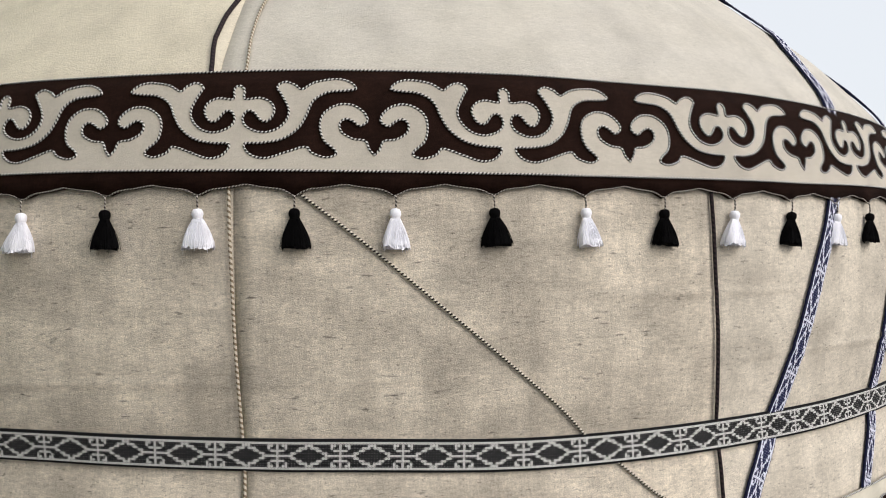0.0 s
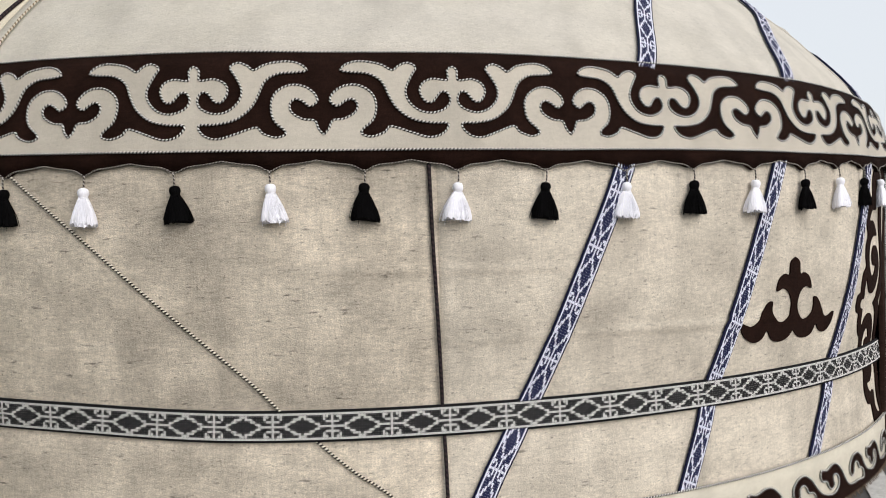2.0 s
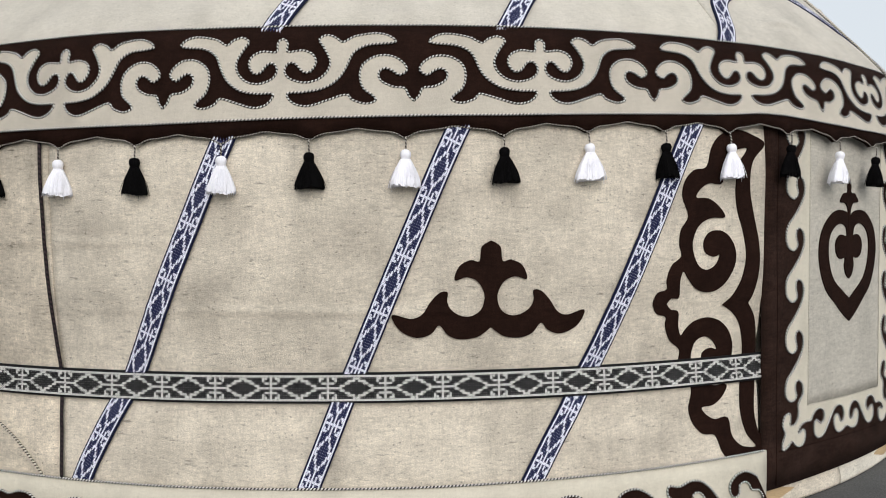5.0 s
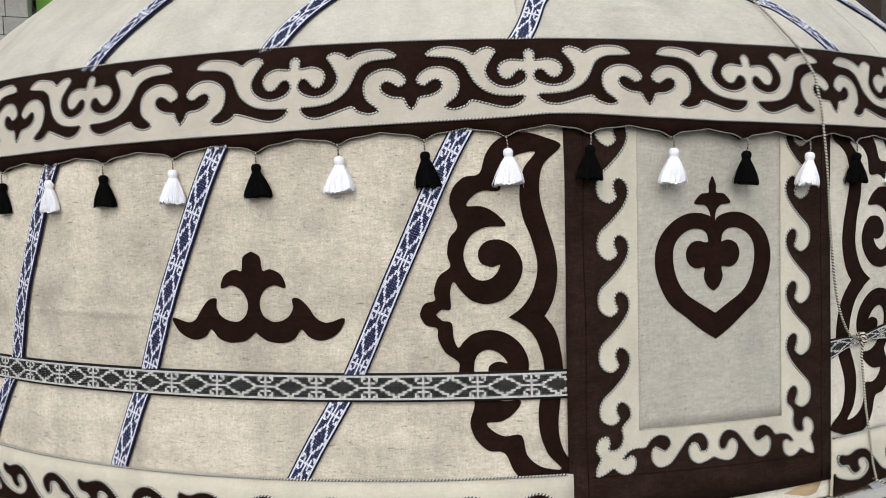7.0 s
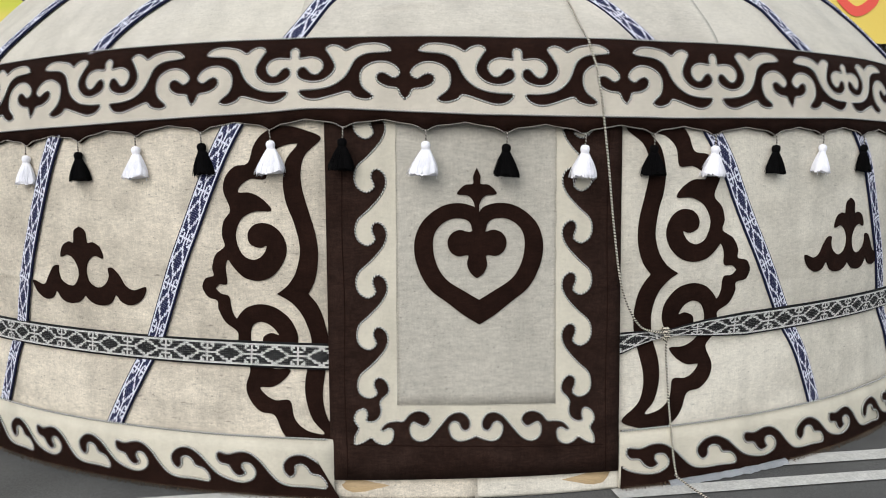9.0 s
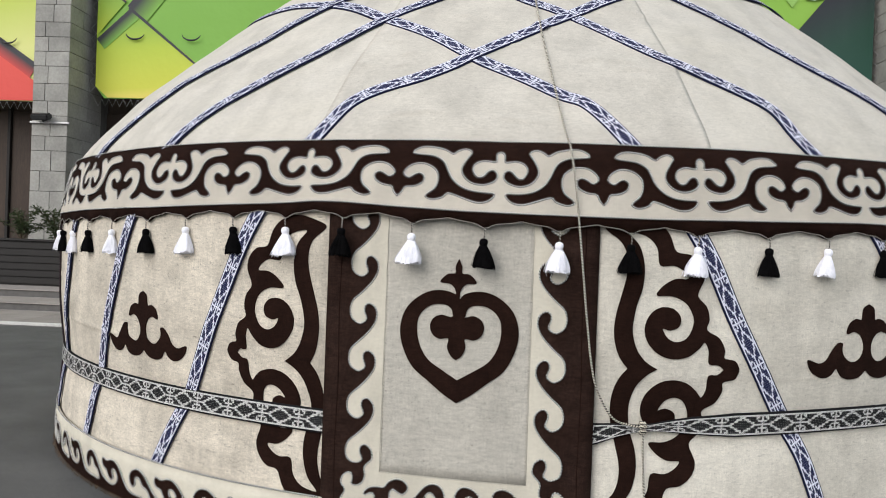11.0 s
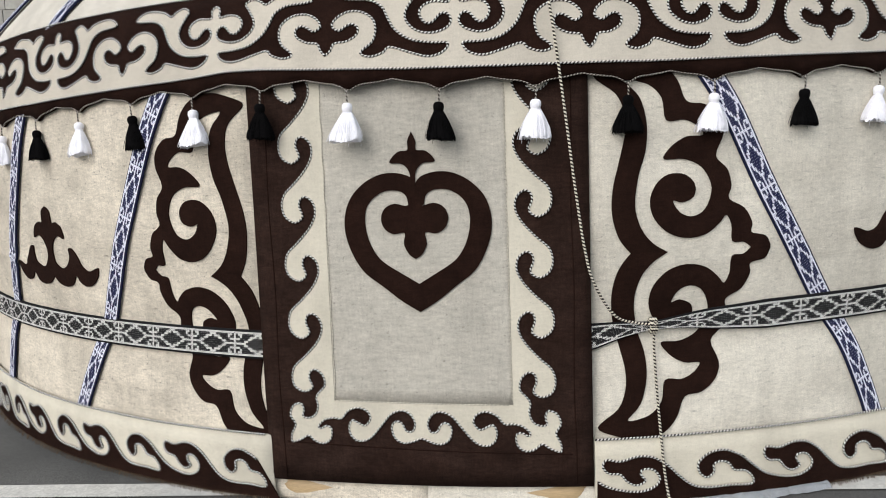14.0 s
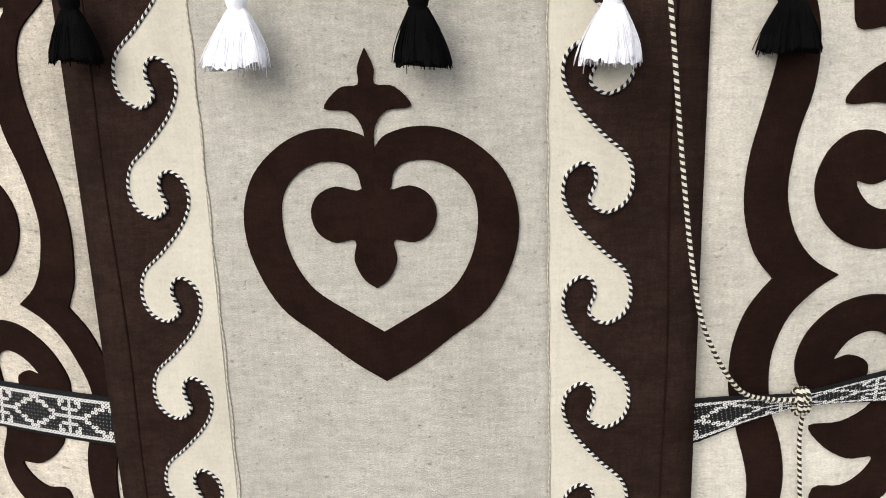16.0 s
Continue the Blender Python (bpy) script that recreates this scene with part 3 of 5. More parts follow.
# ---- felt appliques ----
def felt_shape(bm, outline, place, off, thick, step=0.05, index=0, hole=()):
    """A cut-out of felt: its outline filled, bent over the surface by place(u, w, off), with a rounded cut edge."""
    from mathutils.geometry import tessellate_polygon
    flat = bmesh.new()
    vs = [flat.verts.new((p[0], p[1], 0)) for p in list(outline) + list(hole)]
    loops = [[Vector((p[0], p[1], 0)) for p in some] for some in (outline, hole) if some]
    for tri in tessellate_polygon(loops):
        try:
            flat.faces.new([vs[i] for i in tri])
        except ValueError:
            pass
    lo, hi = min(p[0] for p in outline), max(p[0] for p in outline)
    for k in range(1, int((hi - lo) / step) + 1):
        bmesh.ops.bisect_plane(flat, geom=flat.verts[:] + flat.edges[:] + flat.faces[:], plane_co=(lo + k * step, 0, 0), plane_no=(1, 0, 0))
    bmesh.ops.recalc_face_normals(flat, faces=flat.faces)
    flat.verts.ensure_lookup_table()
    flat.verts.index_update()
    top = [bm.verts.new(place(v.co.x, v.co.y, off + thick)) for v in flat.verts]
    low = {}
    for f in flat.faces:
        idx = [v.index for v in f.verts]
        if f.normal.z < 0:
            idx = idx[::-1]
        g = bm.faces.new([top[i] for i in idx])
        g.material_index, g.smooth = index, False
    for e in flat.edges:
        if e.is_boundary:
            a, b = e.verts[0].index, e.verts[1].index
            for i in (a, b):
                if i not in low:
                    c = flat.verts[i].co
                    low[i] = bm.verts.new(place(c.x, c.y, off - 0.003))
            try:
                bm.faces.new((top[a], top[b], low[b], low[a])).material_index = index
            except ValueError:
                pass
    flat.free()


def on_wall(u, z, off=0.0):
    return on(math.degrees(u / R), z, off)


def mirrored(half):
    return [(-u, w) for u, w in reversed(half) if abs(u) > 1e-4] + list(half)


def smooth2(pts, per=5):
    return [(p.x, p.y) for p in spline([(a, b, 0) for a, b in pts], per)]


def band_off(th):
    """The band lies over the door felt, and stands out there."""
    f = max(0.0, min(1.0, (13.5 - abs(wrap(th))) / 3.5))
    return 0.016 + 0.020 * f * f * (3 - 2 * f)


def on_band(th, f, off=0.0):
    b = 0.016 + (band_off(th) - 0.016) * (1 - 0.75 * f)
    return on(th, white_low(th) + f * (band_top(th) - white_low(th)), b + off)


band = thing("ornamental_band", "dark brown felt band with cream scrolls hung with tassels", "band")
bm = bmesh.new()
cols = []
for th in np.arange(-190, 165.01, 0.62):
    lo, hi, b = scallop(th), band_top(th), band_off(th)
    cols.append([bm.verts.new(on(th, lo, b - 0.012))] + [bm.verts.new(on(th, lo + (hi - lo) * j / 8, 0.016 + (b - 0.016) * min(1, 1.25 * (1 - 0.75 * j / 8)) + (0.004 if j in (0, 8) else 0.010))) for j in range(9)] + [bm.verts.new(on(th, hi, 0.0))])
for a, b in zip(cols, cols[1:]):
    for j in range(10):
        bm.faces.new((a[j], b[j], b[j + 1], a[j + 1])).smooth = True
part("band_felt", bm, BROWN, band)
bm = bmesh.new()
tube(bm, [on(th, scallop(th), band_off(th) + 0.006) for th in np.arange(-110, 80, 0.3)], 0.0030, 5)
part("scallop_cord", bm, EDGE_CORD, band, "thin brown and cream twisted edging cord")
bm = bmesh.new()
tube(bm, [on_band(th, 1.0, 0.006) for th in np.arange(-110, 80, 0.4)], 0.0035, 5)
part("top_cord", bm, CORD, band, "black and white whipped edge")
bm = bmesh.new()
tube(bm, [on_band(th, 0.0, 0.016) for th in np.arange(-110, 80, 0.4)], 0.0040, 5)
part("lower_cord", bm, CORD, band, "black and white whipped edge")

FLEUR = [(0.000, 0.837), (0.039, 0.797), (0.044, 0.703), (0.157, 0.715), (0.240, 0.669), (0.265, 0.581), (0.225, 0.488), (0.167, 0.488), (0.108, 0.576), (0.054, 0.576), (0.029, 0.494), (0.069, 0.413), (0.172, 0.366), (0.279, 0.395), (0.358, 0.494), (0.373, 0.610), (0.319, 0.750), (0.284, 0.826), (0.343, 0.872), (0.417, 0.843), (0.471, 0.797)]
ARM = [(0.564, 0.860), (0.721, 0.890), (0.819, 0.866), (0.873, 0.802), (0.789, 0.779), (0.657, 0.762), (0.554, 0.680), (0.500, 0.529), (0.441, 0.407), (0.328, 0.302), (0.181, 0.262), (0.064, 0.256)]
LEAF = [(0.064, 0.198), (0.123, 0.134), (0.221, 0.116), (0.353, 0.169), (0.495, 0.227), (0.544, 0.169), (0.642, 0.128), (0.716, 0.157), (0.701, 0.209), (0.627, 0.297), (0.603, 0.436), (0.632, 0.558), (0.730, 0.640), (0.843, 0.640), (0.926, 0.570), (0.951, 0.488), (0.897, 0.436), (0.843, 0.483), (0.789, 0.506), (0.745, 0.459), (0.760, 0.372), (0.843, 0.308), (0.931, 0.291), (0.961, 0.209), (1.000, 0.151)]
SCROLL = smooth2(mirrored(FLEUR + ARM + LEAF), 4)
FLEUR_TH = [-182, -168, -154, -140, -125.6, -111.2, -96.6, -82.7, -68.43, -54.1, -40.6, -25.8, -11.77, 2.64, 16.95, 30.94, 45.2, 59.4, 73.6, 88, 102, 116, 130, 144, 158]
for k in range(1, len(FLEUR_TH) - 1):
    a, c, b = FLEUR_TH[k - 1], FLEUR_TH[k], FLEUR_TH[k + 1]

    def at(u, f, off, a=a, c=c, b=b):
        e = max(0.0, min(1.0, (1 - abs(u)) * 4)) * min(1.0, f * 5)
        q = Vector((u * 1.6, f * 2.2, c))
        u, f = u + 0.010 * e * noise.noise(q), f + 0.012 * e * noise.noise(q + Vector((9, 4, 1)))
        return on_band(c + u * ((b - c) if u > 0 else (c - a)) / 2, f, off)

    bm = bmesh.new()
    felt_shape(bm, [(-1, 0.0)] + SCROLL + [(1, 0.0)], at, 0.010, 0.005, step=0.13)
    scroll = part("scroll_applique", bm, CREAM, band, "cream felt scroll")
    if -115 < c < 80:
        bm = bmesh.new()
        tube(bm, [at(u, f, 0.0155) for u, f in SCROLL], 0.0044, 5)
        part("scroll_cord", bm, CORD, scroll, "black and white twisted outline cord")

# base scrolls
BASE = [(-0.083, 0.177), (-0.042, 0.138), (0.010, 0.098), (0.083, 0.074), (0.147, 0.070), (0.194, 0.091), (0.205, 0.123), (0.179, 0.156), (0.143, 0.158), (0.137, 0.137), (0.153, 0.111), (0.119, 0.096), (0.086, 0.114), (0.063, 0.143), (0.021, 0.150), (0.000, 0.178), (0.013, 0.205), (0.063, 0.196), (0.122, 0.212), (0.179, 0.206), (0.232, 0.171), (0.276, 0.124), (0.324, 0.082), (0.385, 0.065), (0.475, 0.065), (0.553, 0.060), (0.560, 0.085), (0.531, 0.117), (0.486, 0.126), (0.465, 0.155), (0.436, 0.167), (0.407, 0.156), (0.407, 0.125), (0.381, 0.106), (0.352, 0.131), (0.350, 0.170), (0.389, 0.204), (0.447, 0.212), (0.500, 0.190)]
BASE_S = smooth2(BASE + [(0.520, 0.177)], 4)
BASE_TH = [-17.85 - 8.37 * k for k in range(11, -1, -1)] + [-9.5, 10.2, 19.9, 29.4, 38.6, 47.6, 56.6, 65.6, 74.6]
for a, b in zip(BASE_TH, BASE_TH[1:]):
    if a == -9.5:
        continue

    def at(u, z, off, a=a, b=b):
        return on(a + (u / 0.603) * (b - a), z, 0.026 + off)

    bm = bmesh.new()
    line = [p for p in BASE_S if p[0] > -0.03] if a == 10.2 else BASE_S
    felt_shape(bm, [(-0.02 if a == 10.2 else 0.02, 0.012)] + line + [(0.623, 0.012)], at, 0.003, 0.004, step=0.05)
    scroll = part("scroll_applique", bm, BROWN, base, "dark brown felt running scroll")
    bm = bmesh.new()
    tube(bm, [at(u, z, 0.0075) for u, z in line], 0.0044, 5)
    part("scroll_cord", bm, CORD, scroll, "black and white twisted outline cord")
bm = bmesh.new()
rng = random.Random(4)
for th in np.arange(-75, 45, 0.16):
    if abs(th) < 9.9:
        continue
    p, q = on(th, 0.022, 0.03), on(th + rng.uniform(-0.12, 0.12), 0.0, 0.035 + rng.uniform(0, 0.02))
    q.z = -0.002 + rng.uniform(0, 0.008)
    tube(bm, [p, (p + q) / 2 + Vector((0, 0, 0.002)), q], 0.0016, 3)
part("base_fringe", bm, FRINGE, base, "short frayed brown fringe of threads", kind="stuff")

# wall motifs
MOTIF = [(0.000, 0.000), (0.036, -0.023), (0.045, -0.078), (0.079, -0.074), (0.123, -0.097), (0.141, -0.150), (0.094, -0.139), (0.050, -0.159), (0.025, -0.208), (0.035, -0.260), (0.071, -0.289), (0.115, -0.288), (0.153, -0.264), (0.170, -0.231), (0.168, -0.196), (0.198, -0.197), (0.234, -0.233), (0.267, -0.280), (0.311, -0.296), (0.380, -0.278), (0.359, -0.331), (0.311, -0.363), (0.267, -0.368), (0.228, -0.352), (0.200, -0.323), (0.165, -0.363), (0.115, -0.379), (0.054, -0.372), (0.018, -0.350), (0.000, -0.336)]
for th, z in ((-28.9, 1.225), (31.7, 1.325), (75, 1.28), (-115, 1.25)):
    u0 = radians(th) * R
    motif = thing("wall_motif", "dark brown felt motif with a trefoil sewn on the wall", "applique", group="wall motifs")
    bm = bmesh.new()
    felt_shape(bm, smooth2(MOTIF + [(-a, b) for a, b in reversed(MOTIF[1:-1])] + MOTIF[:1], 4)[:-1], lambda u, w, off: on_wall(u0 + u, z + w, off), 0.004, 0.003)
    part("motif_felt", bm, BROWN, motif)

# tall scroll ornaments beside the door
STEM_L = [(0.831, 0.0), (0.789, -0.058), (0.765, -0.144), (0.767, -0.241), (0.792, -0.350), (0.813, -0.450), (0.811, -0.530), (0.783, -0.599), (0.705, -0.666), (0.767, -0.701), (0.866, -0.725), (0.950, -0.700), (1.002, -0.643), (1.034, -0.565)]
EDGE = [(1.101, -0.551), (1.155, -0.504), (1.172, -0.440), (1.144, -0.358), (1.188, -0.306), (1.204, -0.244), (1.195, -0.193), (1.255, -0.156), (1.287, -0.098), (1.286, -0.059), (1.341, -0.045), (1.364, -0.010)]
CURL = [(1.073, 0.472), (1.097, 0.437), (1.035, 0.433), (0.982, 0.401), (0.951, 0.352), (1.026, 0.349), (1.095, 0.313), (1.130, 0.238), (1.107, 0.160), (1.058, 0.132), (1.009, 0.149), (0.983, 0.194), (1.018, 0.186), (1.061, 0.207), (1.064, 0.255), (1.027, 0.292), (0.969, 0.294), (0.922, 0.256), (0.901, 0.192), (0.918, 0.125), (0.971, 0.070), (1.039, 0.050), (1.109, 0.063), (1.158, 0.101), (1.186, 0.131), (1.207, 0.092), (1.212, 0.029), (1.258, 0.023), (1.288, 0.0)]
INNER = [(0.965, 0.000), (0.907, 0.039), (0.865, 0.100), (0.846, 0.186), (0.860, 0.294), (0.885, 0.384), (0.890, 0.484), (0.866, 0.583), (0.817, 0.645), (0.896, 0.631), (0.946, 0.578), (0.961, 0.496), (1.025, 0.496)]
OUTER = smooth2([(u, -w) for u, w in STEM_L + EDGE] + [(1.364, 0.0)], 4)
HOLLOW = smooth2(INNER + CURL, 4)
UPPER = OUTER + HOLLOW[::-1]
RIGHT, LEFT = ((1.035, 0.0, -0.052), (0.0, 0.989, 0.999)), ((-0.937, -0.063, 0.030), (-0.008, 0.985, 0.966))


def slack(u, w, side):
    """How the two hand-cut ornaments differ from one pattern."""
    if side < 0:
        u += 0.020 * max(0.0, min(1.0, -w / 0.15)) - 0.027 * max(0.0, min(1.0, -w / 0.25))
        w -= 0.025 * max(0.0, min(1.0, (1.3 - u) / 0.2)) * max(0.0, min(1.0, 1 - w / 0.12))
        return u + 0.030 * math.sin(math.pi * max(0.0, min(1.0, (u - 0.84) / 0.50))), w
    return u - 0.004 * max(0.0, min(1.0, (1.0 - u) / 0.2)), w * (1.025 if w < 0 else 1.0)


for (a, b, c), (d, e, f) in (RIGHT, LEFT):
    orn = thing("door_side_ornament", "tall dark brown felt scroll sewn beside the door", "applique", group="ornaments beside the door")
    for s, half in ((1, "upper_scroll"), (-1, "lower_scroll")):
        bm = bmesh.new()
        felt_shape(bm, [slack(u, s * w, a) for u, w in UPPER], lambda u, w, off: on_wall(a * u + b * w + c, d * u + e * w + f, off), 0.003, 0.003)
        bmesh.ops.recalc_face_normals(bm, faces=bm.faces)
        part(half, bm, BROWN, orn)

# door felt: scroll border and heart
UNIT = [(0.503, 0.032), (0.490, -0.008), (0.457, -0.028), (0.432, -0.018), (0.422, 0.0), (0.434, 0.033), (0.428, 0.061), (0.405, 0.069), (0.378, 0.045), (0.373, 0.002), (0.397, -0.048), (0.446, -0.103), (0.491, -0.146)]
CORNER = [(0.400, 0.485), (0.410, 0.458), (0.404, 0.423), (0.415, 0.387), (0.441, 0.370), (0.469, 0.375), (0.464, 0.404), (0.477, 0.430), (0.508, 0.415), (0.520, 0.378), (0.501, 0.341), (0.518, 0.304), (0.518, 0.270), (0.482, 0.280), (0.450, 0.298), (0.424, 0.277), (0.390, 0.268), (0.360, 0.288), (0.355, 0.328), (0.375, 0.340), (0.398, 0.328), (0.407, 0.339), (0.380, 0.365), (0.343, 0.373)]
FOOT = [(0.312, 0.372), (0.286, 0.402), (0.248, 0.417), (0.210, 0.405), (0.197, 0.373), (0.220, 0.346), (0.245, 0.356), (0.269, 0.366), (0.283, 0.341), (0.276, 0.304), (0.245, 0.283), (0.201, 0.296), (0.155, 0.348), (0.117, 0.393), (0.078, 0.409), (0.043, 0.397), (0.024, 0.359), (0.035, 0.328), (0.060, 0.330), (0.074, 0.358), (0.097, 0.366), (0.115, 0.343), (0.104, 0.300), (0.073, 0.281), (0.041, 0.285), (0.0, 0.301)]
HALF = []
for k in range(6):
    tip = 1.650 - 0.2262 * k
    HALF += [(p, tip + q) for p, q in UNIT[:(13 if k < 5 else 10)]]
HALF = [(0.48, 1.80)] + HALF + CORNER + FOOT
HALF_S = [(1.034 * u, 1.019 * w - 0.022 - 0.017 * max(0.0, min(1.0, (w - 0.42) / 0.1))) for u, w in smooth2(HALF, 4)]


def sag(u, w):
    """The border's foot hangs a little lower on one side."""
    return u, w + (0.010 * (1 - abs(u) / 0.5) - 0.022 * u) * max(0.0, min(1.0, (0.7 - w) / 0.3))


TRIM = [sag(-u - 0.009, w) for u, w in HALF_S[:-1]] + [sag(u - 0.009, w) for u, w in HALF_S[::-1]]
bm = bmesh.new()
felt_shape(bm, TRIM + [(0.347, 1.80), (0.350, 0.429), (-0.358, 0.441), (-0.351, 1.80)], door_at, 0.0145, 0.0042)
bmesh.ops.recalc_face_normals(bm, faces=bm.faces)
trim = part("scroll_border", bm, CREAM_LIGHT, door, "cream felt running-scroll border")
bm = bmesh.new()
tube(bm, [door_at(u, w, 0.0195) for u, w in TRIM], 0.0040, 5)
part("scroll_cord", bm, CORD, trim, "black and white twisted outline cord")
STITCH = cord_mat("grey_cream_stitching", (0.40, 0.37, 0.31), (0.56, 0.53, 0.45), 0.016, 0.4)
for line in ([(-0.351, z) for z in np.arange(0.44, 1.78, 0.03)], [(0.347, z) for z in np.arange(0.44, 1.78, 0.03)], [(u, 0.435 - 0.017 * u) for u in np.arange(-0.355, 0.35, 0.03)]):
    bm = bmesh.new()
    tube(bm, [door_at(u + 0.002 * math.sin(40 * (u + z)), z, 0.0188) for u, z in line], 0.0022, 4)
    part("seam_stitching", bm, STITCH, door)
for line in ([(-0.585, z) for z in np.arange(0.11, 1.8, 0.03)], [(0.585, z) for z in np.arange(0.11, 1.8, 0.03)], [(u, 0.245 - 0.03 * u) for u in np.arange(-0.57, 0.58, 0.03)]):
    bm = bmesh.new()
    tube(bm, [door_at(u + 0.003 * math.sin(9 * z), z, 0.0135) for u, z in line], 0.003, 4)
    part("border_seam", bm, BROWN, door)
H_OUT = [(0.0, 1.300), (0.022, 1.325), (0.077, 1.340), (0.138, 1.333), (0.198, 1.300), (0.248, 1.243), (0.270, 1.161), (0.256, 1.071), (0.208, 0.979), (0.135, 0.919), (0.065, 0.863), (0.0, 0.822)]
H_IN = [(0.0, 0.928), (0.062, 0.966), (0.134, 1.014), (0.173, 1.072), (0.191, 1.140), (0.187, 1.206), (0.157, 1.250), (0.111, 1.274), (0.063, 1.273), (0.036, 1.254), (0.026, 1.220), (0.0, 1.215)]
bm = bmesh.new()
for s in (1, -1):
    felt_shape(bm, [(1.047 * s * u + 0.007, 1.033 * w - 0.051) for u, w in smooth2(H_OUT, 5) + smooth2(H_IN, 5)], door_at, 0.020, 0.003)
STEM = [(0.0, 1.487), (0.015, 1.452), (0.016, 1.421), (0.052, 1.415), (0.083, 1.378), (0.037, 1.371), (0.013, 1.343), (0.009, 1.30), (0.020, 1.222)]
CLOVER = [(0.072, 1.227), (0.108, 1.210), (0.123, 1.174), (0.111, 1.135), (0.078, 1.115), (0.038, 1.119), (0.042, 1.079), (0.025, 1.040), (0.0, 1.021)]
spade = smooth2(STEM + CLOVER, 4)
felt_shape(bm, [(-0.002 + 1.047 * u, 1.033 * w - 0.051) for u, w in spade] + [(-0.002 - 1.047 * u, 1.033 * w - 0.051) for u, w in spade[-2:0:-1]], door_at, 0.0205, 0.0035)
bmesh.ops.recalc_face_normals(bm, faces=bm.faces)
part("heart_applique", bm, BROWN, door, "dark brown felt heart with a clover inside")
door_sheet(-0.655, 0.655, 0.005, 0.090, -0.035, 0.02, PALEWOOD, "threshold_board", None, nu=12, nz=3)
threshold = bpy.data.objects["threshold_board"]
threshold.name = "wooden_threshold"
tagged(threshold, "pale wooden door threshold under the door felt", "threshold")

# ---- tassels ----
T_WHITE = mat("white_wool_yarn", (0.93, 0.93, 0.99), vary=0.05, grain=300, gmix=0.06, bump=0.6, bscale=260, stretch=(1, 1, 0.15))
T_BLACK = mat("black_wool_yarn", (0.0035, 0.0033, 0.0036), vary=0.2, grain=300, gmix=0.25, bump=0.6, bscale=260, stretch=(1, 1, 0.15))

T_BLACK.node_tree.nodes["Principled BSDF"].inputs["Specular IOR Level"].default_value = 0.04


def tassel(seed, yarn, word):
    g = random.Random(seed)
    wide, long = g.uniform(0.040, 0.052), g.uniform(0.090, 0.104)
    lean = g.uniform(-0.012, 0.012)
    ob = thing("tassel", word + " wool tassel hanging from the band", "tassel", group="tassels of the band")
    bm = bmesh.new()
    tube(bm, [Vector((0, 0, 0.018)), Vector((0.002, 0.001, -0.008)), Vector((0, 0, -0.03))], 0.0030, 6)
    part("hanging_cord", bm, EDGE_CORD, ob)
    bm = bmesh.new()
    rings = [(0.004, -0.022), (0.012, -0.024), (0.0175, -0.031), (0.0185, -0.040), (0.016, -0.050), (0.013, -0.056)]
    prev = None
    for r, z in rings:
        ring = [bm.verts.new((r * (1 + 0.1 * math.sin(5 * a)) * math.cos(a), r * math.sin(a), z)) for a in np.arange(12) * math.pi / 6]
        if prev:
            for i in range(12):
                bm.faces.new((prev[i], prev[(i + 1) % 12], ring[(i + 1) % 12], ring[i])).smooth = True
        else:
            bm.faces.new(ring)
        prev = ring
    bm.faces.new(prev[::-1])
    part("tassel_head", bm, yarn, ob)
    bm = bmesh.new()
    depth = 0.66

    def bell(f, a):
        """Radius of the bunched yarn at a share of its length, with loose locks."""
        lock = 0.05 * math.sin(5 * a + seed) + 0.04 * math.sin(9 * a + 2 * seed + 3 * f)
        return (0.012 + (wide - 0.012) * min(1.0, 1.18 * f) ** 0.72) * (1 + lock * f)

    sides = 40
    prev = None
    for f in np.linspace(0, 1, 12):
        ring = []
        for i in range(sides):
            a = 2 * math.pi * i / sides
            r = bell(f, a) * (1 + 0.018 * (-1) ** i * f + g.uniform(-0.012, 0.012))
            drop = 0.05 + long * (0.94 + 0.04 * math.sin(3 * a + seed)) * f + (g.uniform(-0.004, 0.004) if f > 0.95 else 0)
            ring.append(bm.verts.new((r * depth * math.cos(a), r * math.sin(a) + lean * f, -drop)))
        if prev:
            for i in range(sides):
                bm.faces.new((prev[i], prev[(i + 1) % sides], ring[(i + 1) % sides], ring[i]))
        prev = ring
    bm.faces.new(prev[::-1])
    for i in range(150):
        a = 2 * math.pi * (i + g.uniform(-0.5, 0.5)) / 150
        loose = 1.18 if g.random() < 0.06 else g.uniform(0.97, 1.035)
        end = g.uniform(0.93, 1.06) + (0.12 if g.random() < 0.03 else 0)
        turn = g.uniform(-0.12, 0.12)
        e = []
        for f in (0.03, 0.35, 0.7, end):
            b = a + turn * f
            r = bell(min(f, 1.0), b) * (1.005 + (loose - 1) * f)
            e.append(Vector((r * depth * math.cos(b), r * math.sin(b) + lean * f, -0.05 - long * 0.96 * f)))
        tube(bm, spline(e, 2), 0.0012, 3, taper=lambda f: 1.0 - 0.3 * f)
    part("tassel_skirt", bm, yarn, ob, smooth=True)
    return ob


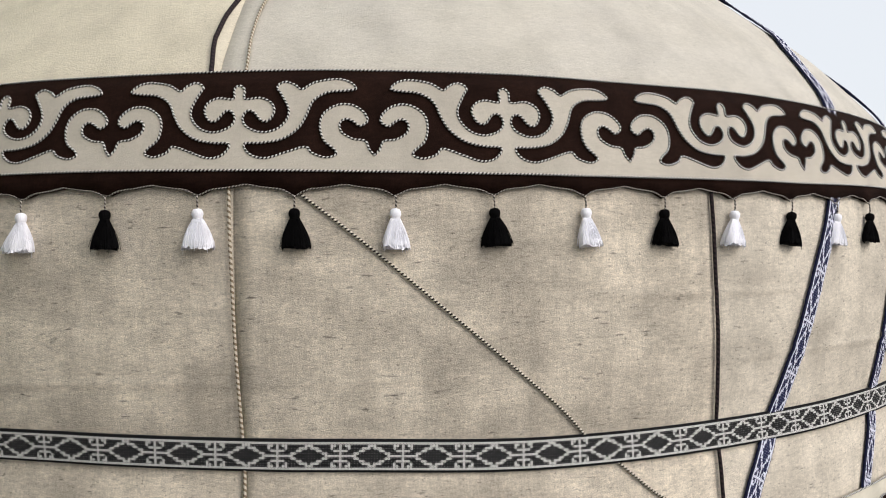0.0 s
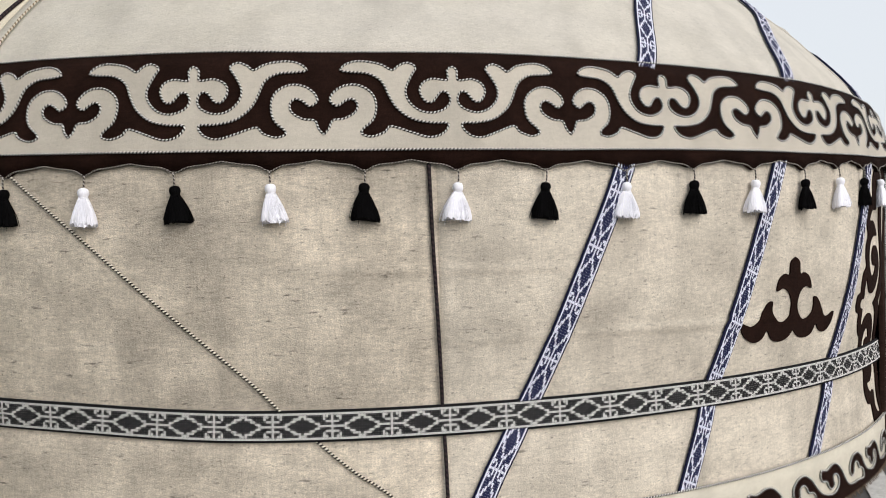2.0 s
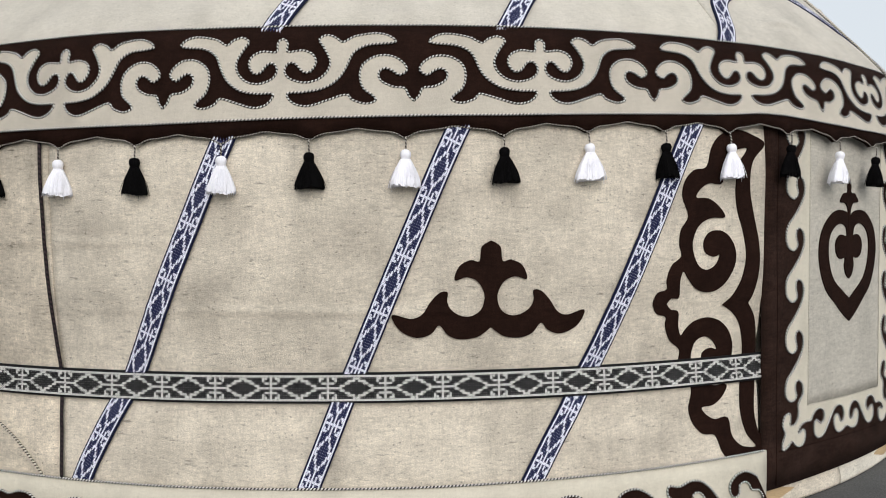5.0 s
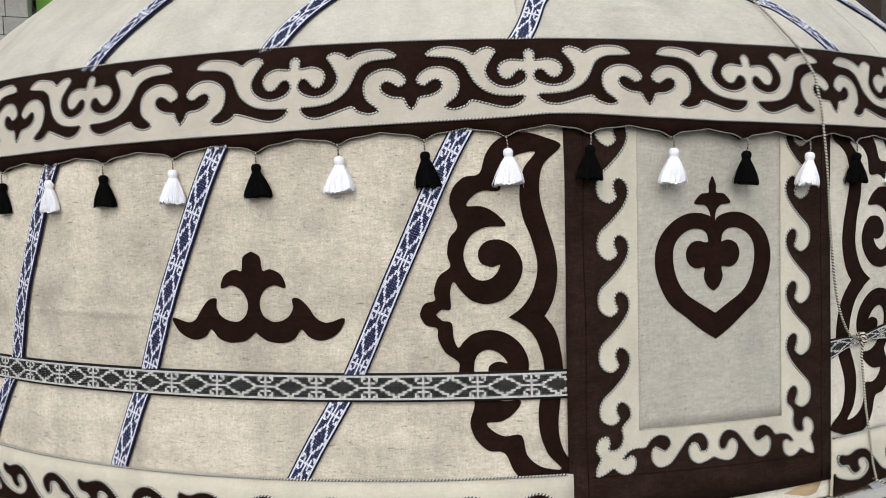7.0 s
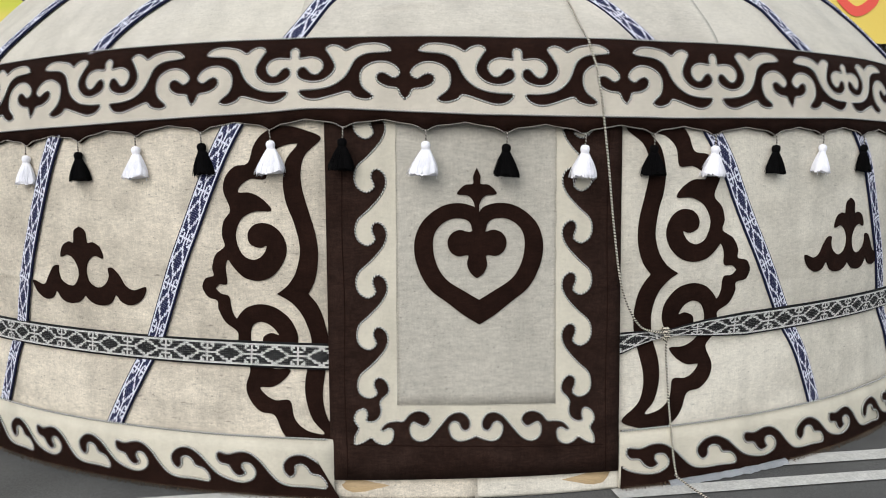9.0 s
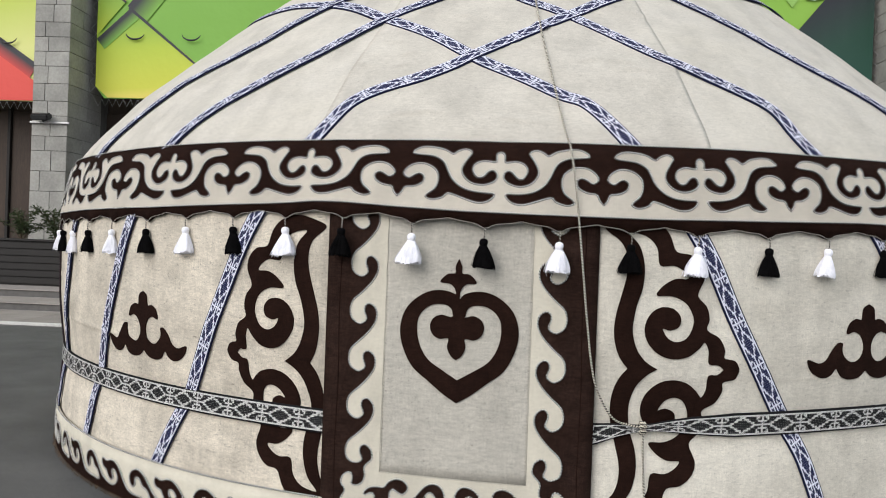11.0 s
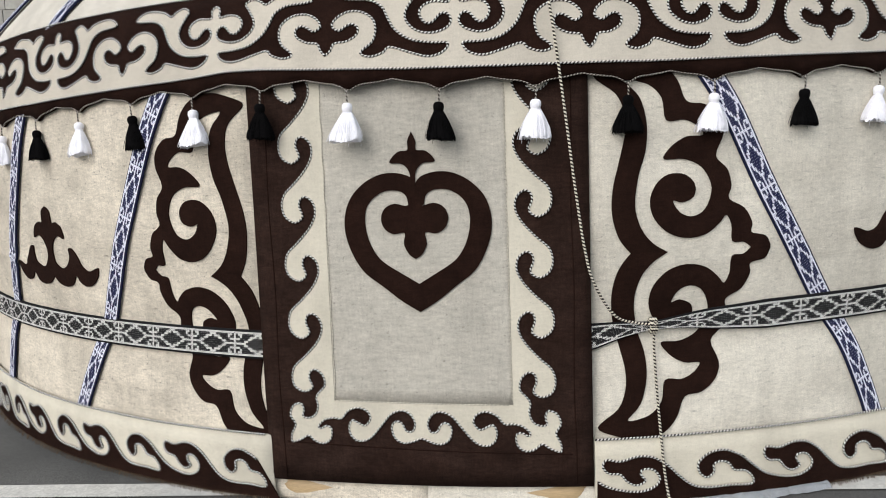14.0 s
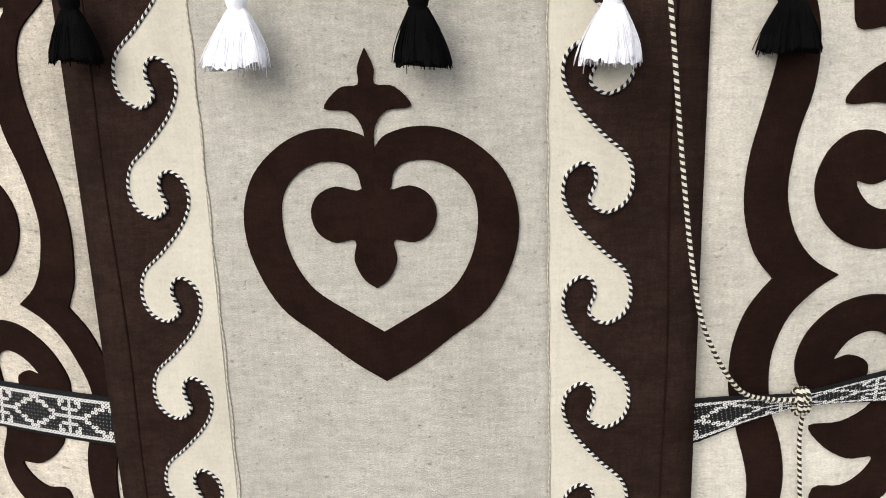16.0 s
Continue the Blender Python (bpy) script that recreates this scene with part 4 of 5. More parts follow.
protos = {(c, s): tassel(10 * c + s, (T_WHITE, T_BLACK)[c], ("white", "black")[c]) for c in (0, 1) for s in range(3)}
g = random.Random(9)
used = set()
for k in range(-3, 33):
    th = tassel_th(k)
    key = (k % 2, g.randrange(3))
    p = on(th, scallop(th), band_off(th) + 0.012)
    if abs(th) < 10:
        p += Vector((math.cos(radians(th)), math.sin(radians(th)), 0)) * 0.012
    m = pose(p.x, p.y, p.z - 0.016, g.uniform(-5, 5), g.uniform(-3, 3), th + g.uniform(-14, 14)) @ Matrix.Diagonal((1.12, 1.12, 1.12, 1))
    if key in used:
        copy_thing(protos[key], m if protos[key].scale.x < 1.01 else m @ Matrix.Diagonal((1 / 1.12, 1 / 1.12, 1 / 1.12, 1)))
    else:
        protos[key].matrix_basis = m
        used.add(key)
for key, ob in protos.items():
    if key not in used:
        th = 80 + 5 * key[1] + 2.5 * key[0]
        p = on(th, scallop(th), 0.03)
        ob.matrix_basis = pose(p.x, p.y, p.z, 0, 0, th)

# ---- ropes ----
rope = thing("wall_rope", "thin twisted black and cream rope slanting across the wall", "rope")
bm = bmesh.new()
tube(bm, [on(p.x, p.y, 0.013) for p in spline([(-80.2, 1.66, 0), (-79.0, 1.60, 0), (-76.0, 1.438, 0), (-72.2, 1.218, 0), (-68.7, 1.014, 0), (-65.5, 0.822, 0), (-63.85, 0.703, 0), (-62.0, 0.597, 0), (-60.0, 0.485, 0), (-57.8, 0.375, 0), (-52.8, 0.03, 0)], 30)], 0.0055, 6)
part("rope_strand", bm, ROPE, rope)
tie = thing("tie_rope", "black and white twisted rope from the crown knotted to the belt", "rope")
bm = bmesh.new()
roof_run = [on(p.x, p.y, p.z) for p in spline([(4.1, 3.90, 0.05), (5.1, 3.263, 0.022), (5.9, 2.738, 0.022), (6.7, 2.341, 0.024), (7.2, 2.108, 0.03), (7.5, 2.02, 0.05)], 14)]
hang = [(7.68, 1.92, 3.895), (7.91, 1.787, 3.915), (8.14, 1.65, 3.92), (8.44, 1.475, 3.92), (8.82, 1.262, 3.91), (9.31, 1.024, 3.905), (9.85, 0.89, 3.90), (10.94, 0.772, 3.89), (12.2, 0.735, 3.87), (13.26, 0.724, 3.862)]
tube(bm, roof_run + [Vector((p.z * math.cos(radians(p.x)), p.z * math.sin(radians(p.x)), p.y)) for p in spline(hang, 14)], 0.0052, 6)
part("rope_strand", bm, ROPE, tie)
bm = bmesh.new()
line = [(13.3, 0.75, 0.05), (13.35, 0.593, 0.025), (13.5, 0.392, 0.025), (13.7, 0.16, 0.045), (13.9, 0.05, 0.06)]
tail = [on(p.x, p.y, p.z) for p in spline(line, 12)]
tail += [Vector((3.98, 1.02, 0.012)), Vector((4.06, 1.10, 0.008)), Vector((4.20, 1.13, 0.008))]
tube(bm, spline(tail, 2), 0.0052, 6)
part("rope_tail", bm, ROPE, tie)
bm = bmesh.new()
for d in (-0.009, 0.0, 0.009):
    c = on_wall(radians(13.26) * R + d, 0.722, 0.03)
    n, up = normal_at(13.4, 0.7), Vector((0, 0, 1))
    tube(bm, [c + 0.026 * math.sin(a) * up + 0.016 * math.cos(a) * n for a in np.arange(14) * 2 * math.pi / 14], 0.0068, 6, closed=True)
part("knot", bm, ROPE, tie, "tight wound knot")

# crumpled clear sheet showing under the foot of the wall
foil = mat("clear_plastic_sheet", (0.55, 0.57, 0.60), rough=0.2, vary=0.1, bump=0.5, bscale=30, dist=0.01)
sheet = thing("plastic_sheet", "crumpled clear plastic sheet under the base band", "sheet")
bm = bmesh.new()
rows = []
for th in np.arange(13.5, 24.5, 0.25):
    w = noise.noise(Vector((th * 1.7, 0, 0)))
    rows.append([bm.verts.new(on(th, 0.03, 0.02)), bm.verts.new(on(th, 0.022 + 0.008 * w, 0.045)), bm.verts.new(on(th, 0.004, 0.06 + 0.015 * w))])
for a, b in zip(rows, rows[1:]):
    for j in range(2):
        bm.faces.new((a[j], b[j], b[j + 1], a[j + 1]))
bmesh.ops.solidify(bm, geom=bm.faces[:], thickness=0.002)
part("sheet_fold", bm, foil, sheet)

# ---- the square: painted lines, paving and steps, all along the building ----
FA = radians(-5.0)
FM = Matrix.Translation((-14.3, 0.345, 0)) @ Matrix.Rotation(-FA, 4, "Z")


def fac(lo, hi, width=0.0):
    """A block in the facade's frame: x out towards the square, y along it."""
    if width:
        return bevelled(lo, hi, width, FM, 1)
    bm = bmesh.new()
    box(bm, lo, hi, FM)
    bmesh.ops.recalc_face_normals(bm, faces=bm.faces)
    return bm


def worn_strip(x0, x1, y0, y1):
    bm = bmesh.new()
    n = int((y1 - y0) / 0.25)
    rows = []
    for i in range(n + 1):
        y = y0 + (y1 - y0) * i / n
        w = 0.006 * noise.noise(Vector((y * 3, x0, 0)))
        rows.append([bm.verts.new(FM @ Vector((x0 + w, y, 0.004))), bm.verts.new(FM @ Vector((x1 + w * 0.5, y, 0.004)))])
    for a, b in zip(rows, rows[1:]):
        bm.faces.new((a[0], b[0], b[1], a[1]))
    bmesh.ops.recalc_face_normals(bm, faces=bm.faces)
    return bm


tagged(part("road_line", worn_strip(17.78, 17.91, -26, 26), PAINT, None), "worn white painted line on the asphalt", "road marking", kind="structure")
tagged(part("road_line", worn_strip(18.05, 18.16, -1.3, 24), PAINT, None), "worn white painted line on the asphalt", "road marking", kind="structure")
tagged(part("kerb", fac((9.40, -40, -0.02), (9.50, 40, 0.05), 0.01), PAINT, None), "low white kerb along the paving", "kerb", kind="structure")
tagged(part("kerb_gutter", fac((9.50, -40, -0.02), (9.56, 40, 0.006), 0.002), JOINT, None), "dark gutter line along the kerb", "gutter", kind="structure")
for i, (x0, x1, z) in enumerate(((7.4, 9.40, 0.03), (6.1, 7.4, 0.17), (-2.2, 6.1, 0.32))):
    step = thing("step", "broad pinkish grey stone step before the building", "step", group="building steps", kind="structure")
    part("step_body", fac((x0, -40, -0.02), (x1, 40, z - 0.02)), JOINT, step)
    for y in np.arange(-36, 20, 1.2 if i < 2 else 1.8):
        part("paving_slab", fac((max(x0, x1 - 2.0), y + 0.006, z - 0.02), (x1 + (0.03 if i else 0.0), y + (1.194 if i < 2 else 1.794), z), 0.006), STEP, step)

# ---- the building behind ----
building = thing("building", "large public building with stone-clad pillars behind the yurt", "building")
part("back_wall", fac((-3.4, -60, 0.3), (-2.4, 30, 22)), DARKWOOD, building)
part("roof_slab", fac((-3.4, -60, 22), (1.2, 30, 23)), JOINT, building)
part("end_wall", fac((-3.4, 30, 0.0), (1.2, 31, 23)), JOINT, building)
for y in np.arange(-34, 28, 1.3):
    part("door_panel", fac((-2.4, y + 0.05, 0.32), (-2.32, y + 1.25, 5.3), 0.02), DARKWOOD, building)
    part("door_mullion", fac((-2.4, y - 0.05, 0.32), (-2.22, y + 0.05, 5.4), 0.01), BLACKWOOD, building)

PILLARS = (-30.5, -22.75, -14.48, -6.6, 1.28, 9.4, 17.1, 25.0)
rng = random.Random(3)
for py in PILLARS:
    pillar = thing("stone_pillar", "tall square pillar clad in weathered grey stone slabs", "pillar", group="pillars of the building", kind="structure")
    part("pillar_core", fac((-2.4, py - 0.50, 0.3), (-0.02, py + 0.50, 22)), JOINT, pillar)
    near = -24 < py < 12
    z = 0.33
    while z < (13.5 if near else 12.0):
        h = rng.choice((0.42, 0.5, 0.58))
        y, cut = py - 0.52, rng.uniform(0.28, 0.62)
        for a, b in ((y, y + cut), (y + cut, py + 0.52)):
            d = rng.uniform(-0.006, 0.008)
            part("cladding_slab", fac((-0.03, a + 0.007, z + 0.006), (0.02 + d, b - 0.007, z + h - 0.006), 0.006), STONE, pillar)
        for s in (-1, 1):
            x, cut = -2.3, rng.uniform(0.5, 1.2)
            for a, b in ((-1.9, -1.9 + cut), (-1.9 + cut, 0.02)):
                lo, hi = sorted((py + s * 0.49, py + s * (0.525 + rng.uniform(-0.005, 0.006))))
                part("cladding_slab", fac((a + 0.006, lo, z + 0.006), (b - 0.006, hi, z + h - 0.006), 0.006), STONE, pillar)
        z += h


def printed(name, stops, p0, p1, rough=0.55):
    """Printed vinyl: colours blending along a line from p0 to p1 (along, up) of the facade."""
    m = mat(name, (0.5, 0.5, 0.5), rough=rough, vary=0.05, bump=0.35, bscale=1.3, dist=0.06)
    n, l = m.node_tree.nodes, m.node_tree.links
    a, b = FM @ Vector((-1.0, p0[0], p0[1])), FM @ Vector((-1.0, p1[0], p1[1]))
    tc = n.new("ShaderNodeTexCoord")
    sub = n.new("ShaderNodeVectorMath")
    sub.operation, sub.inputs[1].default_value = "SUBTRACT", a
    l.new(tc.outputs["Object"], sub.inputs[0])
    dot = n.new("ShaderNodeVectorMath")
    dot.operation, dot.inputs[1].default_value = "DOT_PRODUCT", (b - a) / (b - a).length_squared
    l.new(sub.outputs[0], dot.inputs[0])
    r = n.new("ShaderNodeValToRGB")
    e = r.color_ramp.elements
    for i, (pos, c) in enumerate(stops):
        s = e[i] if i < 2 else e.new(pos)
        s.position, s.color = pos, (*c, 1)
    l.new(dot.outputs["Value"], r.inputs[0])
    l.new(r.outputs[0], n["Principled BSDF"].inputs["Base Color"])
    return m


GREEN, LIME, YELLOW, PALE, ORANGE, RED, INK, DEEP = (0.19, 0.42, 0.045), (0.46, 0.58, 0.04), (0.84, 0.66, 0.14), (0.72, 0.74, 0.25), (0.80, 0.35, 0.13), (0.72, 0.06, 0.045), (0.02, 0.022, 0.03), (0.012, 0.055, 0.035)
V_YELLOW = printed("printed_yellow", ((0, YELLOW), (1, (0.80, 0.62, 0.18))), (-14, 8), (-9, 13))
V_ORANGE = printed("printed_orange", ((0, ORANGE), (1, (0.84, 0.42, 0.18))), (-14, 10), (-11, 12))
V_RED = printed("printed_red", ((0, RED), (1, (0.80, 0.10, 0.07))), (-17, 5), (-15, 8))
V_INK = printed("printed_black", ((0, INK), (1, (0.03, 0.03, 0.035))), (0, 0), (1, 1))
V_PALE = mat("printed_pale_green", (0.29, 0.51, 0.11), rough=0.55, vary=0.12, scale=0.8, bump=0.3, bscale=1.3, dist=0.05)
V_WHITE = mat("printed_mint_white", (0.45, 0.62, 0.36), rough=0.55, vary=0.12, scale=0.8, bump=0.3, bscale=1.3, dist=0.05)


def banner(y0, y1, z0, z1, base_mat, shapes, slits):
    ob = thing("printed_banner", "large printed vinyl banner laced between stone pillars", "banner", group="banners on the building")
    bm = bmesh.new()
    ny, nz = 22, 26
    cut = 0.35
    grid = []
    for i in range(ny + 1):
        col = []
        for j in range(nz + 1):
            y, z = y0 + (y1 - y0) * i / ny, z0 + (z1 - z0) * j / nz
            if j == 0 and i == 0:
                z += cut
            col.append(bm.verts.new(FM @ Vector((-1.0 + 0.02 * noise.noise(Vector((y, z * 0.7, 1))), y, z))))
        grid.append(col)
    for i in range(ny):
        for j in range(nz):
            bm.faces.new((grid[i][j], grid[i + 1][j], grid[i + 1][j + 1], grid[i][j + 1])).smooth = True
    part("banner_sheet", bm, base_mat, ob)
    for k, (m, pts) in enumerate(shapes):
        bm = bmesh.new()
        felt_shape(bm, [(max(y0 + 0.02, min(y1 - 0.02, y)), max(z0 + 0.02, min(z1 - 0.02, z))) for y, z in pts], lambda u, w, off: FM @ Vector((-1.0 + 0.02 * noise.noise(Vector((u, w * 0.7, 1))) + off, u, w)), 0.012 + 0.006 * k, 0.002, step=0.35)
        bmesh.ops.recalc_face_normals(bm, faces=bm.faces)
        part("printed_shape", bm, m, ob)
    for y, z in slits:
        bm = bmesh.new()
        tube(bm, [FM @ Vector((-0.93 + 0.04 * math.sin(a), y - 0.28 * math.cos(a), z - 0.2 * math.sin(a))) for a in np.linspace(0.15, math.pi - 0.15, 12)], 0.022, 5, taper=lambda f: 0.3 + math.sin(math.pi * f))
        part("wind_slit", bm, V_INK, ob, "dark crescent wind slit")
    for pts in ([(y0 + 0.11 * i, z0 - (0.24 if i % 2 else 0.02)) for i in range(int((y1 - y0) / 0.11))], [(y0 - (0.16 if i % 2 else 0.0), z0 + 0.16 * i) for i in range(int((13.5 - z0) / 0.16))], [(y1 + (0.16 if i % 2 else 0.0), z0 + 0.16 * i) for i in range(int((13.5 - z0) / 0.16))]):
        bm = bmesh.new()
        tube(bm, [FM @ Vector((-0.98, y, z)) for y, z in pts], 0.008, 3)
        part("lacing_cord", bm, STEEL, ob, "thin zigzag lacing cord")
    return ob


def soft_edge(name, p, q, width, side, inner=INK, outer=GREEN):
    """A printed shadow along the line p-q that fades to one side."""
    d = (Vector((q[0], q[1])) - Vector((p[0], p[1]))).normalized()
    n = Vector((-d.y, d.x)) * side * width
    m = printed(name, ((0, inner), (0.25, inner), (1, outer)), p, (p[0] + n.x, p[1] + n.y))
    return m, [p, q, (q[0] + n.x, q[1] + n.y), (p[0] + n.x, p[1] + n.y)]


def stroke(pts, w):
    c = spline([(a, b, 0) for a, b in pts], 6)
    left, right = [], []
    for i, p in enumerate(c):
        t = (c[min(i + 1, len(c) - 1)] - c[max(i - 1, 0)]).normalized()
        n = Vector((-t.y, t.x, 0)) * w * (0.5 + 0.5 * math.sin(math.pi * (0.15 + 0.7 * i / len(c))))
        left.append((p.x + n.x, p.y + n.y))
        right.append((p.x - n.x, p.y - n.y))
    return left + right[::-1]


V_GREEN = printed("printed_green", ((0, (0.20, 0.44, 0.05)), (0.5, GREEN), (1, (0.17, 0.40, 0.04))), (-12, 6), (-8, 12))
V_LIME1 = printed("printed_lime", ((0, YELLOW), (0.15, (0.60, 0.62, 0.05)), (0.6, LIME), (1, GREEN)), (-12.2, 5.5), (-12.4, 8.1))
V_LIME2 = printed("printed_lime_edge", ((0, LIME), (1, GREEN)), (-13.6, 7.6), (-13.2, 8.9))
banner(-13.7, -7.42, 5.55, 15.0, V_GREEN, [
    (V_YELLOW, [(-13.7, 9.1), (-12.84, 8.46), (-9.7, 12.35), (-7.6, 15.0), (-13.7, 15.0)]),
    (V_ORANGE, [(-13.7, 11.2), (-11.03, 11.81), (-11.69, 10.84), (-13.7, 10.24)]),
    (V_ORANGE, [(-13.43, 9.66), (-12.59, 9.79), (-12.93, 9.23)]),
    soft_edge("printed_shadow", (-12.78, 8.3), (-8.0, 14.2), 0.75, -1),
    (V_LIME1, [(-13.7, 7.4), (-12.63, 8.2), (-9.25, 5.55), (-13.3, 5.55), (-13.7, 5.9)]),
    (V_LIME2, [(-13.7, 9.0), (-12.84, 8.4), (-13.7, 7.4)]),
    soft_edge("printed_shadow_low", (-12.66, 8.24), (-13.7, 7.3), 0.4, 1, INK, GREEN),
    (V_INK, [(-12.70, 8.28), (-9.3, 5.57), (-9.36, 5.55), (-12.74, 8.2)]),
    (V_INK, [(-13.7, 9.13), (-12.80, 8.43), (-12.84, 8.38), (-13.7, 9.06)]),
], [(-12.3, 11.2), (-9.1, 11.0), (-12.5, 7.5), (-10.8, 7.5), (-9.15, 7.5)])
V_BASE0 = printed("printed_lime_field", ((0, PALE), (0.5, LIME), (1, GREEN)), (-16.0, 7.0), (-16.9, 10.6))
banner(-21.9, -15.45, 5.40, 15.0, V_BASE0, [
    (V_YELLOW, [(-21.9, 15.0), (-17.2, 11.03), (-15.45, 9.62), (-15.45, 15.0)]),
    (V_ORANGE, [(-16.2, 10.93), (-15.45, 10.42), (-15.45, 11.05)]),
    (V_INK, [(-18.0, 11.7), (-15.45, 9.66), (-15.45, 9.58), (-18.0, 11.6)]),
    soft_edge("printed_shadow_red", (-17.8, 8.05), (-15.45, 6.5), 0.55, -1, INK, RED),
    (V_RED, [(-17.8, 7.5), (-15.45, 5.95), (-15.45, 5.40), (-17.8, 5.40)]),
], [(-16.6, 11.0), (-16.4, 7.3), (-19, 9)])
banner(-5.97, 0.55, 5.55, 15.0, V_GREEN, [], [(-4, 11), (-2, 11)])
V_GREEN3 = printed("printed_green_leaf", ((0, (0.10, 0.27, 0.04)), (0.3, GREEN), (1, (0.26, 0.48, 0.06))), (2.0, 10.5), (6.0, 11.5))
V_DEEP = printed("printed_deep_green", ((0, INK), (0.4, DEEP), (1, (0.015, 0.075, 0.05))), (7.2, 8.6), (8.6, 6.0))
banner(2.0, 8.72, 5.55, 15.0, V_GREEN3, [
    soft_edge("printed_shadow_d1", (3.36, 11.5), (1.6, 13.5), 0.5, 1),
    soft_edge("printed_shadow_d2", (3.36, 11.5), (5.1, 13.5), 0.5, -1),
    (V_RED, [(3.36, 11.66), (4.9, 13.5), (3.36, 15.0), (1.9, 13.4)]),
    soft_edge("printed_shadow_d3", (3.2, 11.5), (2.0, 10.0), 0.5, 1),
    (V_PALE, smooth2([(5.73, 11.78), (6.65, 11.97), (6.64, 8.83), (6.3, 8.81), (6.24, 9.18), (5.87, 9.34), (6.18, 9.59), (6.41, 9.96), (6.37, 10.26), (6.06, 10.42), (5.78, 10.23), (5.75, 9.99), (5.95, 10.06), (6.0, 10.18), (6.2, 10.13), (6.18, 9.89), (5.9, 9.66), (5.55, 9.74), (5.46, 10.03), (5.6, 10.4), (5.89, 10.63), (6.23, 10.86), (6.34, 11.04), (6.08, 10.97), (6.05, 11.15), (6.34, 11.41), (6.31, 11.59), (6.11, 11.4), (5.99, 11.12), (5.82, 11.38)], 2)),
    (V_PALE, smooth2([(4.56, 10.89), (4.85, 10.97), (4.97, 10.67), (5.2, 10.8), (5.16, 11.17), (5.42, 11.36), (5.54, 10.76), (5.26, 10.35), (4.86, 10.39), (4.6, 10.65)], 2)),
    (V_PALE, smooth2([(3.77, 10.34), (4.4, 10.37), (4.58, 10.05), (4.7, 9.81), (5.12, 9.92), (5.1, 9.41), (5.56, 9.02), (5.39, 8.95), (4.94, 9.17), (4.57, 9.21), (4.42, 9.29), (4.24, 9.55), (4.38, 9.8), (3.89, 10.13)], 2)),
    (V_PALE, smooth2([(3.92, 11.05), (4.38, 11.31), (4.33, 11.0), (4.16, 10.66), (4.05, 10.75)], 2)),
    (V_PALE, smooth2([(5.29, 12.52), (5.75, 12.73), (6.27, 12.76), (6.33, 12.57), (5.92, 12.46), (6.27, 12.2), (6.16, 12.13), (5.75, 12.36), (5.75, 12.05), (5.58, 11.95), (5.46, 12.29)], 2)),
    (V_WHITE, smooth2([(7.59, 11.99), (7.91, 11.82), (7.79, 11.24), (8.05, 10.95), (8.45, 11.0), (8.73, 11.16), (8.73, 10.68), (8.33, 10.48), (7.99, 9.8), (7.43, 9.36), (7.37, 8.87), (6.81, 8.84), (6.92, 9.27), (7.29, 9.62), (7.03, 9.75), (6.83, 9.98), (6.86, 10.4), (7.14, 10.72), (7.48, 10.77), (7.57, 10.5), (7.2, 10.39), (7.09, 10.18), (7.43, 9.98), (7.71, 10.27), (7.79, 10.63), (7.65, 10.93), (7.42, 11.04), (7.14, 10.87), (6.88, 10.98), (6.91, 11.22), (7.11, 11.32), (7.25, 11.18), (7.37, 11.4), (7.19, 11.51), (7.02, 11.53), (6.91, 11.74), (7.14, 11.91), (7.39, 11.73), (7.42, 11.58), (7.59, 11.65)], 2)),
    (V_WHITE, smooth2([(7.99, 11.64), (8.22, 11.9), (8.57, 12.0), (8.75, 11.95), (8.75, 11.71), (8.45, 11.79), (8.22, 11.65), (8.17, 11.47), (8.39, 11.51), (8.42, 11.3), (8.16, 11.29), (8.02, 11.43)], 2)),
    (V_PALE, smooth2([(6.58, 13.45), (8.76, 13.55), (8.75, 12.26), (6.79, 12.16), (6.61, 12.9)], 2)),
    (V_DEEP, [(4.0, 5.55), (6.59, 7.88), (8.72, 10.5), (8.72, 5.55)]),
], [(3.9, 11.5), (5.4, 11.5), (7.2, 11.4)])
V_GOLD = printed("printed_gold", ((0, YELLOW), (1, (0.78, 0.55, 0.10))), (13, 5), (17, 8))
banner(10.05, 16.45, 5.55, 15.0, V_GOLD, [
    (V_RED, [(10.05, 8.4), (13, 7.9), (16.45, 7.62), (16.45, 15.0), (10.05, 15.0)]),
    (V_RED, stroke([(14.6, 7.3), (15.2, 6.9), (15.7, 7.2), (15.4, 7.6), (15.0, 7.3)], 0.16)),
    (V_RED, stroke([(15.2, 6.4), (15.9, 6.6), (16.3, 6.1), (15.8, 5.8)], 0.16)),
    (V_RED, stroke([(13.2, 6.9), (13.8, 6.5), (14.4, 6.9), (14.0, 7.3)], 0.16)),
    (V_YELLOW, stroke([(12.2, 9.6), (13.2, 8.9), (14.2, 9.4), (13.8, 10.2), (13.1, 9.9)], 0.2)),
], [(12, 9), (15, 9)])

# floodlight on a bracket across a pillar
lamp = thing("floodlight", "small dark floodlight on a steel bracket fixed to the pillar", "lamp")
part("bracket", fac((0.02, -15.02, 4.60), (0.10, -13.86, 4.66), 0.01), STEEL, lamp)
part("lamp_housing", bevelled((-0.12, -0.26, -0.09), (0.16, 0.26, 0.09), 0.04, FM @ pose(0.22, -14.6, 4.78, 0, 18, 0)), METAL, lamp)
part("lamp_yoke", fac((0.06, -14.64, 4.64), (0.14, -14.56, 4.80), 0.01), METAL, lamp)

